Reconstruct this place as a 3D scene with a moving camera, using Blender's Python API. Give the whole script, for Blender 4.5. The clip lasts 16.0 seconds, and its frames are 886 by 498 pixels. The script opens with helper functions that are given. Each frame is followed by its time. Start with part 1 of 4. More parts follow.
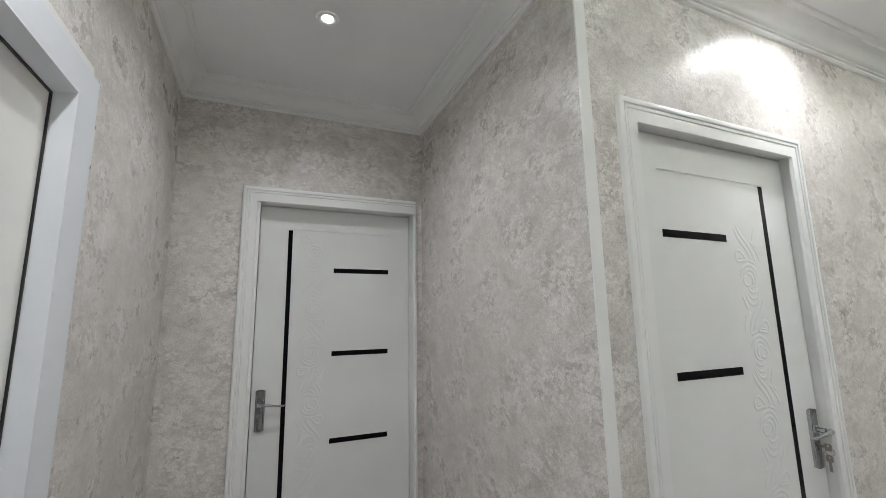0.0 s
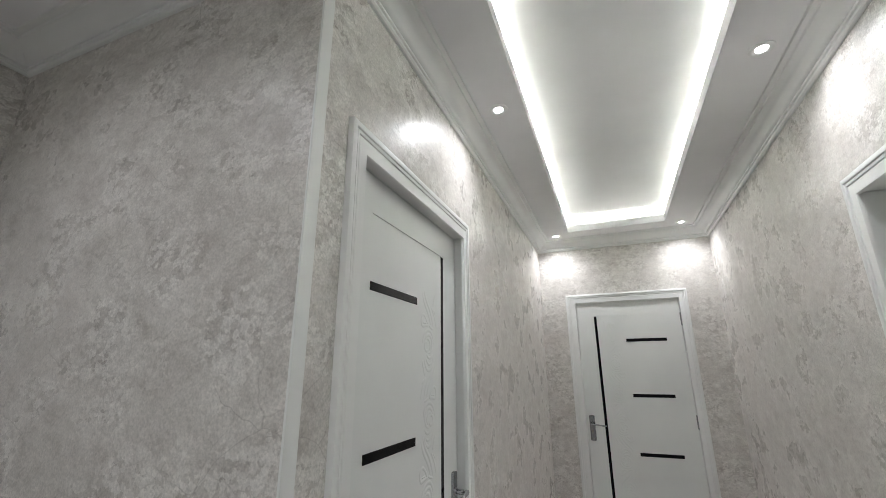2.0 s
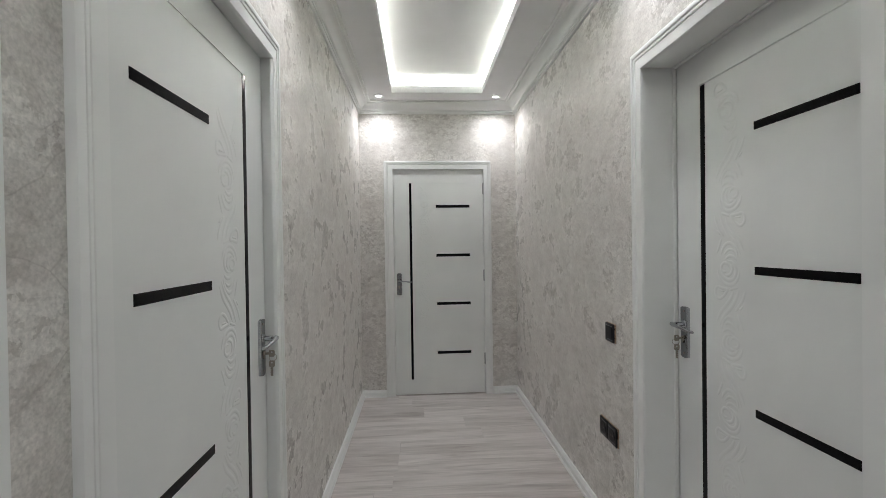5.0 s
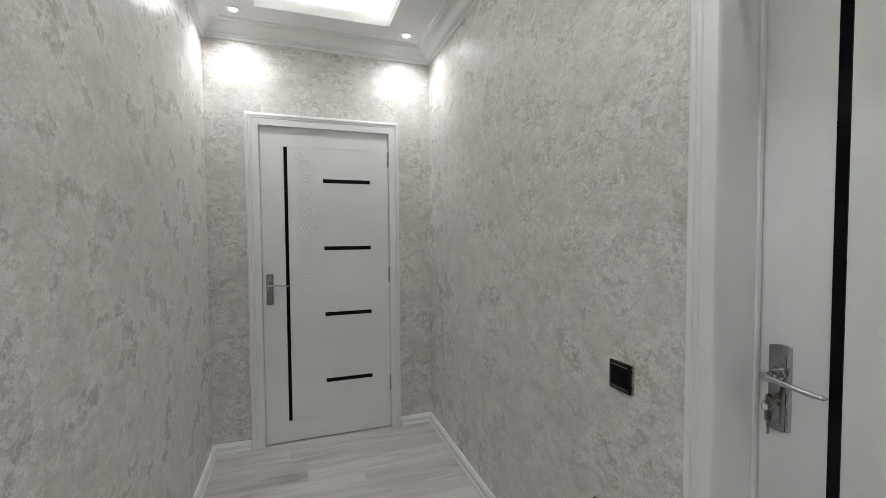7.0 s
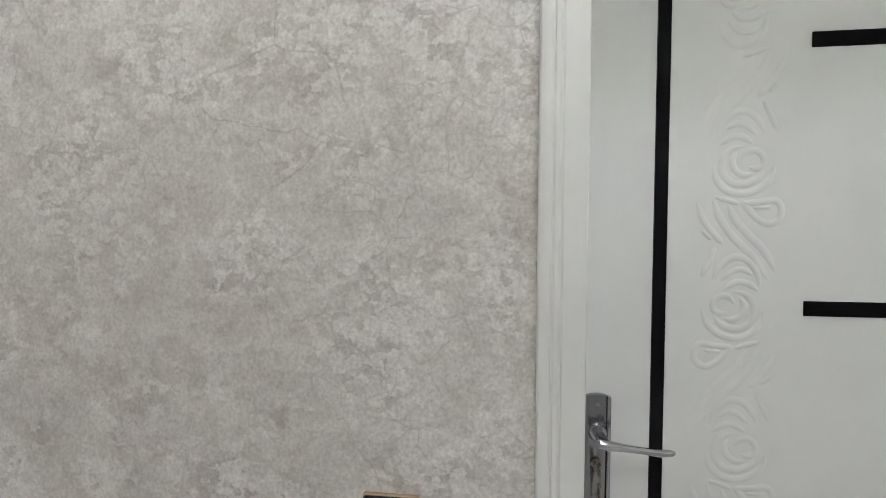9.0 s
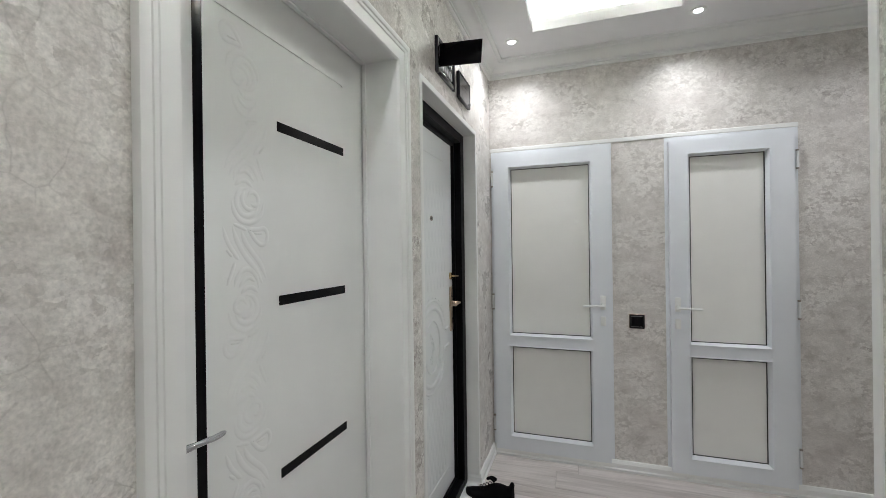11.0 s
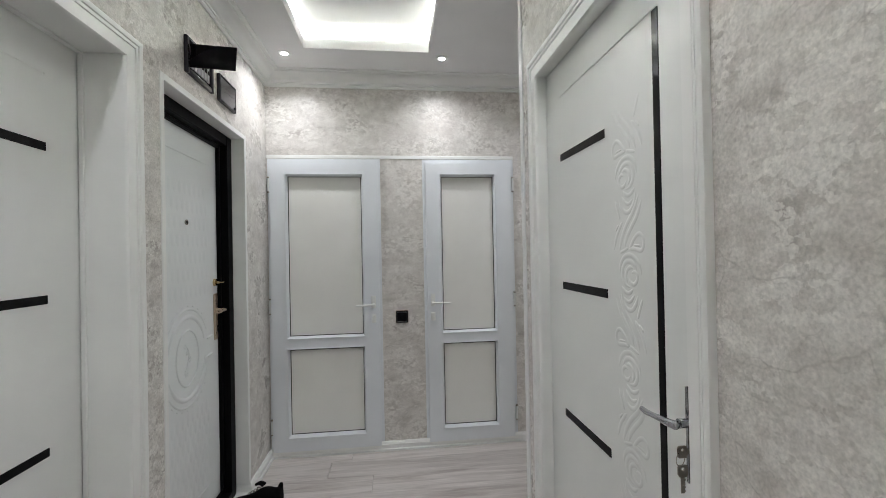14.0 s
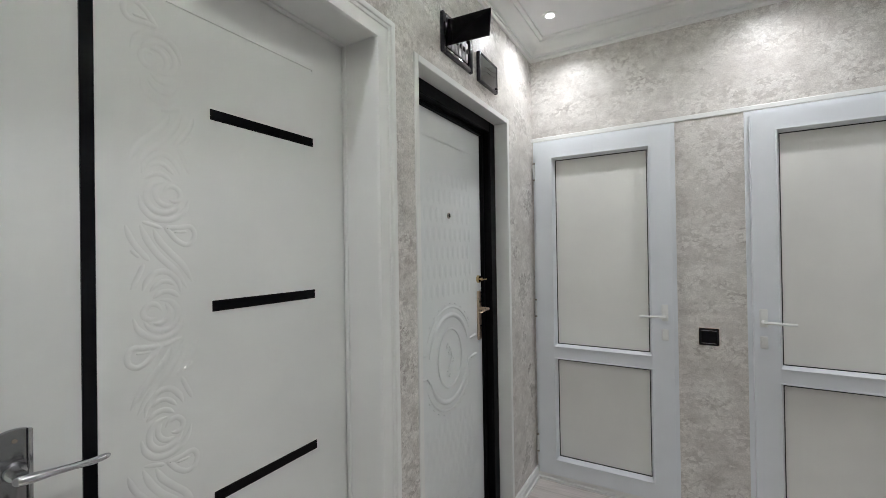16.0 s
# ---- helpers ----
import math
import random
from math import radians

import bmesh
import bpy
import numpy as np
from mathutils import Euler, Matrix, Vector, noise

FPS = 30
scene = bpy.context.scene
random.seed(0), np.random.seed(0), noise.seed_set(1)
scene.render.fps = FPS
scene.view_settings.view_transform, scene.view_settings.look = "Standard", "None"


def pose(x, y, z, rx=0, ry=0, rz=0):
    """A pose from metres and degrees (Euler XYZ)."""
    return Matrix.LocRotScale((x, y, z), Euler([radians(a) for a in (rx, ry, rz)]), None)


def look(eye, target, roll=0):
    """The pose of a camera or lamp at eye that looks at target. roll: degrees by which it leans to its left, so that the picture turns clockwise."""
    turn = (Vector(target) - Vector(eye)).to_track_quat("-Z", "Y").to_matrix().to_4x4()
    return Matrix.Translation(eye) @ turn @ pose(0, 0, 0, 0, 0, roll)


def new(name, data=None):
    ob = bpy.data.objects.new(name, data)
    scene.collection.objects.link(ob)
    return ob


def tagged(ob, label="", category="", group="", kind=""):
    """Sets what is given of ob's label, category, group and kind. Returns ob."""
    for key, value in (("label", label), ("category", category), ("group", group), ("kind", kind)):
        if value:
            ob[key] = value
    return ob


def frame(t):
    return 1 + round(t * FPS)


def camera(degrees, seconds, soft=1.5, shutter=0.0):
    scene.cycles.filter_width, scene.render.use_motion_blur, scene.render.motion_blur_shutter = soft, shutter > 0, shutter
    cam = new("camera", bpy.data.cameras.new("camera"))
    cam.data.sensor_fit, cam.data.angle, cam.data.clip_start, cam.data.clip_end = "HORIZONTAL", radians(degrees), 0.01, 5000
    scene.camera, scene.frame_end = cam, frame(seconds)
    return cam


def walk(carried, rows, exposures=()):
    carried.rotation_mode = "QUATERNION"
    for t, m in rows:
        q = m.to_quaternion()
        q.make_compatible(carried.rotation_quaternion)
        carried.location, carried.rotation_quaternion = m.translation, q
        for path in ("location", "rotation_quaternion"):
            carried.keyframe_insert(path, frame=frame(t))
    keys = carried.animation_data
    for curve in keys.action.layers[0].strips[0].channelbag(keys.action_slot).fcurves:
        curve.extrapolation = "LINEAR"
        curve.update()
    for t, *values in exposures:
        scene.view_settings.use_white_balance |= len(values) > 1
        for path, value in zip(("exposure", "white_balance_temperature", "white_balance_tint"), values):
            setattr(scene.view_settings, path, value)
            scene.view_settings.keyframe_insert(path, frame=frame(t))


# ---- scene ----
cam = camera(93.5, 16.0, 0.75)
PATH = [
    (0, (0.889, 0.447, 1.43), (-0.925, 1.223, 1.755), -0.9),
    (0.5, (0.849, 0.451, 1.445), (-0.825, 1.449, 1.895), -1.0),
    (1, (0.758, 0.529, 1.453), (-0.682, 1.813, 1.98), -0.8),
    (1.5, (0.668, 0.593, 1.462), (-0.427, 2.175, 2.009), -0.6),
    (2, (0.584, 0.614, 1.457), (-0.126, 2.399, 2.016), -0.3),
    (2.5, (0.571, 0.613, 1.447), (0.226, 2.497, 2.023), -0.6),
    (3, (0.578, 0.627, 1.424), (0.487, 2.539, 2.001), -1.1),
    (3.3, (0.57, 0.636, 1.407), (0.574, 2.563, 1.941), -1.0),
    (3.5, (0.571, 0.641, 1.402), (0.614, 2.585, 1.871), -1.2),
    (3.7, (0.565, 0.635, 1.393), (0.636, 2.596, 1.779), -1.3),
    (4, (0.56, 0.661, 1.366), (0.643, 2.644, 1.609), -1.1),
    (4.5, (0.543, 0.679, 1.346), (0.648, 2.675, 1.395), -1.0),
    (4.7, (0.536, 0.697, 1.343), (0.647, 2.694, 1.352), -0.9),
    (6.8, (0.514, 1.555, 1.355), (1.02, 3.489, 1.28), -0.6),
    (7, (0.529, 1.66, 1.351), (1.184, 3.548, 1.272), -0.4),
    (7.5, (0.581, 1.924, 1.375), (1.62, 3.63, 1.289), -0.1),
    (8, (0.617, 2.168, 1.368), (2.007, 3.603, 1.28), 0.1),
    (8.3, (0.66, 2.284, 1.36), (2.287, 3.444, 1.278), 0.2),
    (8.5, (0.699, 2.36, 1.356), (2.47, 3.286, 1.274), 0.2),
    (8.8, (0.757, 2.434, 1.372), (2.688, 2.953, 1.328), 0.2),
    (9, (0.794, 2.468, 1.373), (2.78, 2.693, 1.304), 0.2),
    (9.5, (0.82, 2.604, 1.362), (2.728, 2.007, 1.313), -0.0),
    (10, (0.825, 2.668, 1.364), (2.354, 1.38, 1.334), -0.5),
    (10.2, (0.833, 2.683, 1.369), (2.185, 1.21, 1.34), -0.6),
    (12.3, (0.716, 3.04, 1.381), (0.565, 1.045, 1.386), -1.1),
    (12.5, (0.691, 3.052, 1.382), (0.487, 1.063, 1.39), -1.1),
    (13, (0.627, 3.064, 1.375), (0.365, 1.081, 1.387), -1.1),
    (13.5, (0.572, 3.044, 1.37), (0.297, 1.063, 1.383), -1.2),
    (14, (0.553, 2.962, 1.368), (0.325, 0.975, 1.381), -1.1),
    (14.5, (0.567, 2.828, 1.382), (0.556, 0.828, 1.395), -0.9),
    (15, (0.554, 2.698, 1.384), (0.843, 0.719, 1.395), -0.8),
    (15.5, (0.552, 2.565, 1.379), (1.212, 0.677, 1.39), -0.9),
    (16, (0.612, 2.509, 1.369), (1.615, 0.779, 1.381), -0.9),
]
EXPOSURES = [(0, 1.26), (1.5, 0.95), (2.5, 0.82), (4.5, 0.80), (7.0, 0.88), (8.0, 0.92), (8.5, 1.02), (9.0, 1.25), (9.5, 1.42), (10.0, 1.35), (12.5, 1.02), (14.5, 1.02), (16.0, 1.04)]
walk(cam, [(t, look(eye, target, roll)) for t, eye, target, roll in PATH], EXPOSURES)

# ---- light ----
world = bpy.data.worlds.new("world")
scene.world = world
world.use_nodes = True
world.node_tree.nodes["Background"].inputs[0].default_value = (0.5, 0.5, 0.5, 1)
world.node_tree.nodes["Background"].inputs[1].default_value = 0.02

SPOT_WATTS = 11.0
LED_STRENGTH = 112.0
SPOT_PLACES = [(1.205, 0.33), (0.235, 0.33), (0.212, 2.245), (1.215, 2.245), (0.212, 4.278), (1.2, 4.278), (-0.637, 0.621)]

# ---- plan, in metres ----
LX, RX = 0.016, 1.41          # corridor walls
PY, EY = 0.03, 4.48         # end walls
CY, DX = 1.263, -1.33       # side passage
ZC = 2.60                   # ceiling
THICK = 0.2


# ---- materials ----
def material(name, rough=0.5, metal=0.0, color=(0.8, 0.8, 0.8)):
    m = bpy.data.materials.new(name)
    m.use_nodes = True
    b = m.node_tree.nodes["Principled BSDF"]
    b.inputs["Base Color"].default_value = (*color, 1)
    b.inputs["Roughness"].default_value = rough
    b.inputs["Metallic"].default_value = metal
    return m, m.node_tree.nodes, m.node_tree.links, b


def node(nodes, kind, **values):
    n = nodes.new(kind)
    for key, value in values.items():
        n.inputs[key].default_value = value
    return n


def ramp(nodes, stops):
    r = nodes.new("ShaderNodeValToRGB")
    el = r.color_ramp.elements
    while len(el) < len(stops):
        el.new(0.5)
    for e, (p, c) in zip(el, stops):
        e.position = p
        e.color = (*c, 1) if len(c) == 3 else c
    return r


def grey(v):
    return (v, v, v)


def mixed(nodes, links, kind, fac, a, b):
    n = nodes.new("ShaderNodeMix")
    n.data_type, n.blend_type = "RGBA", kind
    for socket, value in ((n.inputs[0], fac), (n.inputs[6], a), (n.inputs[7], b)):
        if isinstance(value, bpy.types.NodeSocket):
            links.new(value, socket)
        elif isinstance(value, tuple):
            socket.default_value = (*value, 1)
        else:
            socket.default_value = value
    return n.outputs[2]


def bump(nodes, links, b, height, strength, distance, under=None):
    n = node(nodes, "ShaderNodeBump", Strength=strength, Distance=distance)
    links.new(height, n.inputs["Height"])
    if under:
        links.new(under, n.inputs["Normal"])
    links.new(n.outputs[0], b.inputs["Normal"])
    return n.outputs[0]


def noise_at(nodes, links, vector, scale, detail, rough, distort=0.0):
    n = node(nodes, "ShaderNodeTexNoise", Scale=scale, Detail=detail, Roughness=rough, Distortion=distort)
    links.new(vector, n.inputs["Vector"])
    return n


def step(nodes, links, value, low, high, top=1.0):
    """Rises from 0 at low to top at high; with high under low it falls instead."""
    stops = [(low, grey(0.0)), (high, grey(top))]
    r = ramp(nodes, sorted(stops))
    links.new(value, r.inputs[0])
    return r.outputs[0]


def bent_by(nodes, links, vector, noise, amount):
    """vector pushed about by a noise's colour."""
    n = nodes.new("ShaderNodeVectorMath")
    n.operation = "MULTIPLY_ADD"
    n.inputs[1].default_value = (amount, amount, amount)
    links.new(noise.outputs["Color"], n.inputs[0])
    links.new(vector, n.inputs[2])
    return n.outputs[0]


def wallpaper_material():
    """Grey plaster look: smooth clouded ground, clusters of torn pale flakes with dark pits, long fine creases."""
    m, nodes, links, b = material("plaster_wallpaper", 0.42)
    co = nodes.new("ShaderNodeTexCoord").outputs["Object"]
    flat = node(nodes, "ShaderNodeMapping", Scale=(1.0, 1.0, 1.12))
    links.new(co, flat.inputs["Vector"])
    wide = flat.outputs[0]
    tilt = node(nodes, "ShaderNodeMapping", Scale=(1.0, 1.0, 1.35), Rotation=(0.5, -0.5, 0.3))
    links.new(co, tilt.inputs["Vector"])
    slant = tilt.outputs[0]
    cloud = noise_at(nodes, links, co, 2.4, 4.0, 0.55)
    group = noise_at(nodes, links, wide, 5.4, 4.0, 0.62)
    mottle = noise_at(nodes, links, slant, 10.0, 10.0, 0.70, 0.3)
    bruise = noise_at(nodes, links, wide, 17.0, 7.0, 0.66, 0.3)
    fine = noise_at(nodes, links, co, 170.0, 4.0, 0.6)
    ruffle = noise_at(nodes, links, co, 26.0, 6.0, 0.65)
    base = ramp(nodes, [(0.34, (0.575, 0.545, 0.514)), (0.50, (0.610, 0.584, 0.548)), (0.66, (0.635, 0.612, 0.574))])
    links.new(cloud.outputs[0], base.inputs[0])
    tone = ramp(nodes, [(0.35, (0.38, 0.346, 0.318)), (0.45, (0.562, 0.533, 0.50)), (0.55, (0.64, 0.613, 0.576)), (0.65, (0.80, 0.776, 0.738))])
    links.new(mottle.outputs[0], tone.inputs[0])
    c = mixed(nodes, links, "MIX", 0.62, base.outputs[0], tone.outputs[0])
    # flakes: bent cells of two sizes, pale or dark by chance, thick in clusters and sparse elsewhere
    cluster = step(nodes, links, group.outputs[0], 0.46, 0.60)
    amount = ramp(nodes, [(0.44, grey(0.16)), (0.60, grey(0.85))])
    links.new(group.outputs[0], amount.inputs[0])
    heights = []
    for scale, bend, low, high, pits in ((34.0, 0.075, 0.56, 0.68, 0.03), (66.0, 0.04, 0.58, 0.70, 0.14)):
        cell = node(nodes, "ShaderNodeTexVoronoi", Scale=scale, Randomness=1.0)
        links.new(bent_by(nodes, links, slant, ruffle, bend), cell.inputs["Vector"])
        chance = nodes.new("ShaderNodeSeparateColor")
        links.new(cell.outputs["Color"], chance.inputs[0])
        pale = mixed(nodes, links, "MULTIPLY", 1.0, step(nodes, links, chance.outputs[0], low, high), amount.outputs[0])
        c = mixed(nodes, links, "MIX", mixed(nodes, links, "MULTIPLY", 1.0, pale, grey(0.85)), c, (0.82, 0.80, 0.762))
        pit = mixed(nodes, links, "MULTIPLY", 1.0, step(nodes, links, chance.outputs[1], 0.76, 0.86), amount.outputs[0])
        c = mixed(nodes, links, "MIX", mixed(nodes, links, "MULTIPLY", 1.0, pit, grey(pits)), c, (0.40, 0.365, 0.335))
        rim = node(nodes, "ShaderNodeTexVoronoi", Scale=scale, Randomness=1.0)
        rim.feature = "DISTANCE_TO_EDGE"
        links.new(bent_by(nodes, links, slant, ruffle, bend), rim.inputs["Vector"])
        torn = mixed(nodes, links, "MULTIPLY", 1.0, step(nodes, links, rim.outputs["Distance"], 0.09, 0.0), step(nodes, links, chance.outputs[2], 0.5, 0.64, 0.27))
        c = mixed(nodes, links, "MIX", mixed(nodes, links, "MULTIPLY", 1.0, torn, amount.outputs[0]), c, (0.36, 0.328, 0.302))
        heights.append(mixed(nodes, links, "MULTIPLY", 1.0, chance.outputs[0], cluster))
    dark = mixed(nodes, links, "MULTIPLY", 1.0, step(nodes, links, bruise.outputs[0], 0.57, 0.72, 0.18), step(nodes, links, mottle.outputs[0], 0.54, 0.44))
    c = mixed(nodes, links, "MIX", dark, c, (0.34, 0.305, 0.278))
    # creases: a coarse slanting net and a finer one, both broken
    creases = []
    for vector, scale, thin, spot, strength in ((slant, 4.6, 0.012, 3.4, 0.42), (wide, 12.0, 0.022, 4.5, 0.34)):
        crack = node(nodes, "ShaderNodeTexVoronoi", Scale=scale)
        crack.feature = "DISTANCE_TO_EDGE"
        links.new(bent_by(nodes, links, vector, noise_at(nodes, links, co, 6.0, 3.0, 0.5), 0.13), crack.inputs["Vector"])
        line = step(nodes, links, crack.outputs["Distance"], thin, 0.0)
        where = step(nodes, links, noise_at(nodes, links, co, spot, 4.0, 0.6).outputs[0], 0.52, 0.60, strength)
        lines = mixed(nodes, links, "MULTIPLY", 1.0, line, where)
        c = mixed(nodes, links, "MIX", lines, c, (0.30, 0.272, 0.25))
        creases.append(lines)
    c = mixed(nodes, links, "MULTIPLY", 0.65, c, ramp_of(nodes, links, fine.outputs[0], 0.7, 1.25))
    links.new(c, b.inputs["Base Color"])
    gloss = ramp(nodes, [(0.40, grey(0.46)), (0.58, grey(0.27))])
    links.new(group.outputs[0], gloss.inputs[0])
    links.new(gloss.outputs[0], b.inputs["Roughness"])
    relief = bump(nodes, links, b, mottle.outputs[0], 0.28, 0.006)
    relief = bump(nodes, links, b, heights[0], 0.24, 0.0018, relief)
    relief = bump(nodes, links, b, heights[1], 0.34, 0.0012, relief)
    relief = bump(nodes, links, b, creases[0], -0.5, 0.002, relief)
    bump(nodes, links, b, fine.outputs[0], 0.32, 0.0012, relief)
    return m


def ramp_of(nodes, links, value, low, high):
    r = ramp(nodes, [(0.3, grey(low)), (0.7, grey(high))])
    links.new(value, r.inputs[0])
    return r.outputs[0]


def paint_material(name, color, rough, relief=0.05, shine=0.5):
    m, nodes, links, b = material(name, rough, 0, color)
    b.inputs["Specular IOR Level"].default_value = shine
    co = nodes.new("ShaderNodeTexCoord").outputs["Object"]
    soft = node(nodes, "ShaderNodeTexNoise", Scale=2.5, Detail=3.0)
    links.new(co, soft.inputs["Vector"])
    r = ramp(nodes, [(0.3, tuple(v * 0.95 for v in color)), (0.7, tuple(min(1, v * 1.02) for v in color))])
    links.new(soft.outputs[0], r.inputs[0])
    links.new(r.outputs[0], b.inputs["Base Color"])
    if relief <= 0:
        return m
    fine = node(nodes, "ShaderNodeTexNoise", Scale=90.0, Detail=3.0)
    links.new(co, fine.inputs["Vector"])
    rr = ramp(nodes, [(0.3, grey(rough * 0.95)), (0.7, grey(min(1, rough * 1.05)))])
    links.new(fine.outputs[0], rr.inputs[0])
    links.new(rr.outputs[0], b.inputs["Roughness"])
    bump(nodes, links, b, fine.outputs[0], relief, 0.002)
    return m


def laminate_material():
    m, nodes, links, b = material("grey_laminate", 0.34)
    co = nodes.new("ShaderNodeTexCoord").outputs["Object"]
    info = nodes.new("ShaderNodeObjectInfo")
    shift = nodes.new("ShaderNodeVectorMath")
    shift.operation = "MULTIPLY_ADD"
    shift.inputs[1].default_value = (7.3, 5.1, 3.7)
    links.new(info.outputs["Random"], shift.inputs[0])
    links.new(co, shift.inputs[2])
    mp = node(nodes, "ShaderNodeMapping", Scale=(1.6, 17.0, 1.0))
    links.new(shift.outputs[0], mp.inputs["Vector"])
    grain = node(nodes, "ShaderNodeTexNoise", Scale=1.0, Detail=7.0, Roughness=0.6, Distortion=0.7)
    links.new(mp.outputs[0], grain.inputs["Vector"])
    mp2 = node(nodes, "ShaderNodeMapping", Scale=(5.0, 110.0, 1.0))
    links.new(shift.outputs[0], mp2.inputs["Vector"])
    fine = node(nodes, "ShaderNodeTexNoise", Scale=1.0, Detail=4.0)
    links.new(mp2.outputs[0], fine.inputs["Vector"])
    r = ramp(nodes, [(0.28, (0.37, 0.325, 0.302)), (0.42, (0.545, 0.505, 0.482)), (0.55, (0.65, 0.61, 0.585)), (0.75, (0.72, 0.685, 0.66))])
    links.new(grain.outputs[0], r.inputs[0])
    fr = ramp(nodes, [(0.3, grey(0.86)), (0.7, grey(1.04))])
    links.new(fine.outputs[0], fr.inputs[0])
    c = mixed(nodes, links, "MULTIPLY", 1.0, r.outputs[0], fr.outputs[0])
    tr = ramp(nodes, [(0.0, (0.90, 0.89, 0.885)), (1.0, (1.05, 1.045, 1.04))])
    links.new(info.outputs["Random"], tr.inputs[0])
    c = mixed(nodes, links, "MULTIPLY", 1.0, c, tr.outputs[0])
    links.new(c, b.inputs["Base Color"])
    bump(nodes, links, b, fine.outputs[0], 0.12, 0.001)
    return m


def metal_material(name, color, rough):
    m, nodes, links, b = material(name, rough, 1.0, color)
    co = nodes.new("ShaderNodeTexCoord").outputs["Object"]
    n = node(nodes, "ShaderNodeTexNoise", Scale=60.0, Detail=3.0)
    links.new(co, n.inputs["Vector"])
    r = ramp(nodes, [(0.3, grey(rough * 0.7)), (0.7, grey(rough * 1.4))])
    links.new(n.outputs[0], r.inputs[0])
    links.new(r.outputs[0], b.inputs["Roughness"])
    return m


def glow_material(name, color, strength):
    m, nodes, links, b = material(name, 0.5)
    b.inputs["Emission Color"].default_value = (*color, 1)
    b.inputs["Emission Strength"].default_value = strength
    return m


WALLPAPER = wallpaper_material()
WHITE = paint_material("white_door_lacquer", (0.80, 0.815, 0.795), 0.3, 0.0)
TRIM = paint_material("white_trim_paint", (0.83, 0.84, 0.82), 0.35, 0.05)
CEILING = paint_material("white_ceiling_paint", (0.85, 0.85, 0.85), 0.7, 0.05)
PVC = paint_material("white_pvc", (0.775, 0.808, 0.838), 0.28, 0.0)
PANEL = paint_material("cream_panel", (0.83, 0.83, 0.79), 0.4, 0.02)
STEEL_WHITE = paint_material("white_textured_steel", (0.77, 0.80, 0.795), 0.36, 0.25)
LAMINATE = laminate_material()
CHROME = metal_material("satin_chrome", (0.46, 0.47, 0.49), 0.16)
MIRROR_FACE = metal_material("grey_mirror_face", (0.20, 0.20, 0.215), 0.12)
GUNMETAL = metal_material("dark_satin_metal", (0.29, 0.295, 0.305), 0.17)
NICKEL = metal_material("aged_nickel", (0.33, 0.30, 0.26), 0.3)
BRASS = metal_material("polished_brass", (0.66, 0.50, 0.28), 0.2)
PALE_BRASS = metal_material("pale_brass", (0.62, 0.50, 0.39), 0.32)
BRONZE = metal_material("bronze_edge", (0.45, 0.33, 0.24), 0.3)
BLACK_GLASS = paint_material("black_glass", (0.004, 0.004, 0.005), 0.12, 0.0, 0.12)
BLACK_STEEL = paint_material("black_steel", (0.003, 0.003, 0.0035), 0.42, 0.1, 0.06)
BLACK_PLASTIC = paint_material("black_plastic", (0.006, 0.006, 0.007), 0.16, 0.02, 0.25)
DARK_FRAME = paint_material("dark_glossy_frame", (0.03, 0.028, 0.034), 0.14, 0.02)
GASKET = paint_material("black_rubber", (0.015, 0.015, 0.016), 0.6, 0.05)
CLOTH = paint_material("black_shoe_textile", (0.004, 0.004, 0.0045), 0.9, 0.4, 0.1)
RUBBER = paint_material("black_shoe_sole", (0.006, 0.006, 0.0065), 0.8, 0.2, 0.15)
UNDERLAY = paint_material("dark_floor_joint", (0.50, 0.465, 0.445), 0.8, 0.1)
BREAKER = paint_material("grey_breaker_plastic", (0.22, 0.22, 0.23), 0.4, 0.05)
LED = glow_material("led_strip_light", (0.97, 1.0, 0.92), LED_STRENGTH)
LAMP = glow_material("downlight_lens", (0.95, 0.97, 1.0), 14.0)


# ---- mesh helpers ----
def part(name, bm, mat, parent=None, label="", smooth=False):
    me = bpy.data.meshes.new(name)
    bmesh.ops.recalc_face_normals(bm, faces=bm.faces)
    bm.to_mesh(me)
    bm.free()
    me.materials.append(mat)
    if smooth:
        me.shade_smooth()
        me.set_sharp_from_angle(angle=radians(40))
    ob = new(name, me)
    ob.parent = parent
    if label:
        ob["label"] = label
    return ob


def thing(name, m, label, category, group="", kind=""):
    ob = new(name)
    ob.matrix_basis = m
    ob.empty_display_size = 0.05
    return tagged(ob, label, category, group, kind)


def box(bm, x0, x1, y0, y1, z0, z1):
    m = Matrix.LocRotScale(((x0 + x1) / 2, (y0 + y1) / 2, (z0 + z1) / 2), None, (abs(x1 - x0), abs(y1 - y0), abs(z1 - z0)))
    return bmesh.ops.create_cube(bm, size=1, matrix=m)["verts"]


def boxed(x0, x1, y0, y1, z0, z1, edge=0.0, segments=2):
    bm = bmesh.new()
    box(bm, x0, x1, y0, y1, z0, z1)
    if edge:
        bmesh.ops.bevel(bm, geom=bm.edges[:], offset=edge, segments=segments, profile=0.5, affect="EDGES")
    return bm


def rod(bm, a, b, r, r2=None, n=16):
    a, b = Vector(a), Vector(b)
    m = Matrix.Translation((a + b) / 2) @ (b - a).to_track_quat("Z", "Y").to_matrix().to_4x4()
    bmesh.ops.create_cone(bm, cap_ends=True, segments=n, radius1=r, radius2=r if r2 is None else r2, depth=(b - a).length, matrix=m)


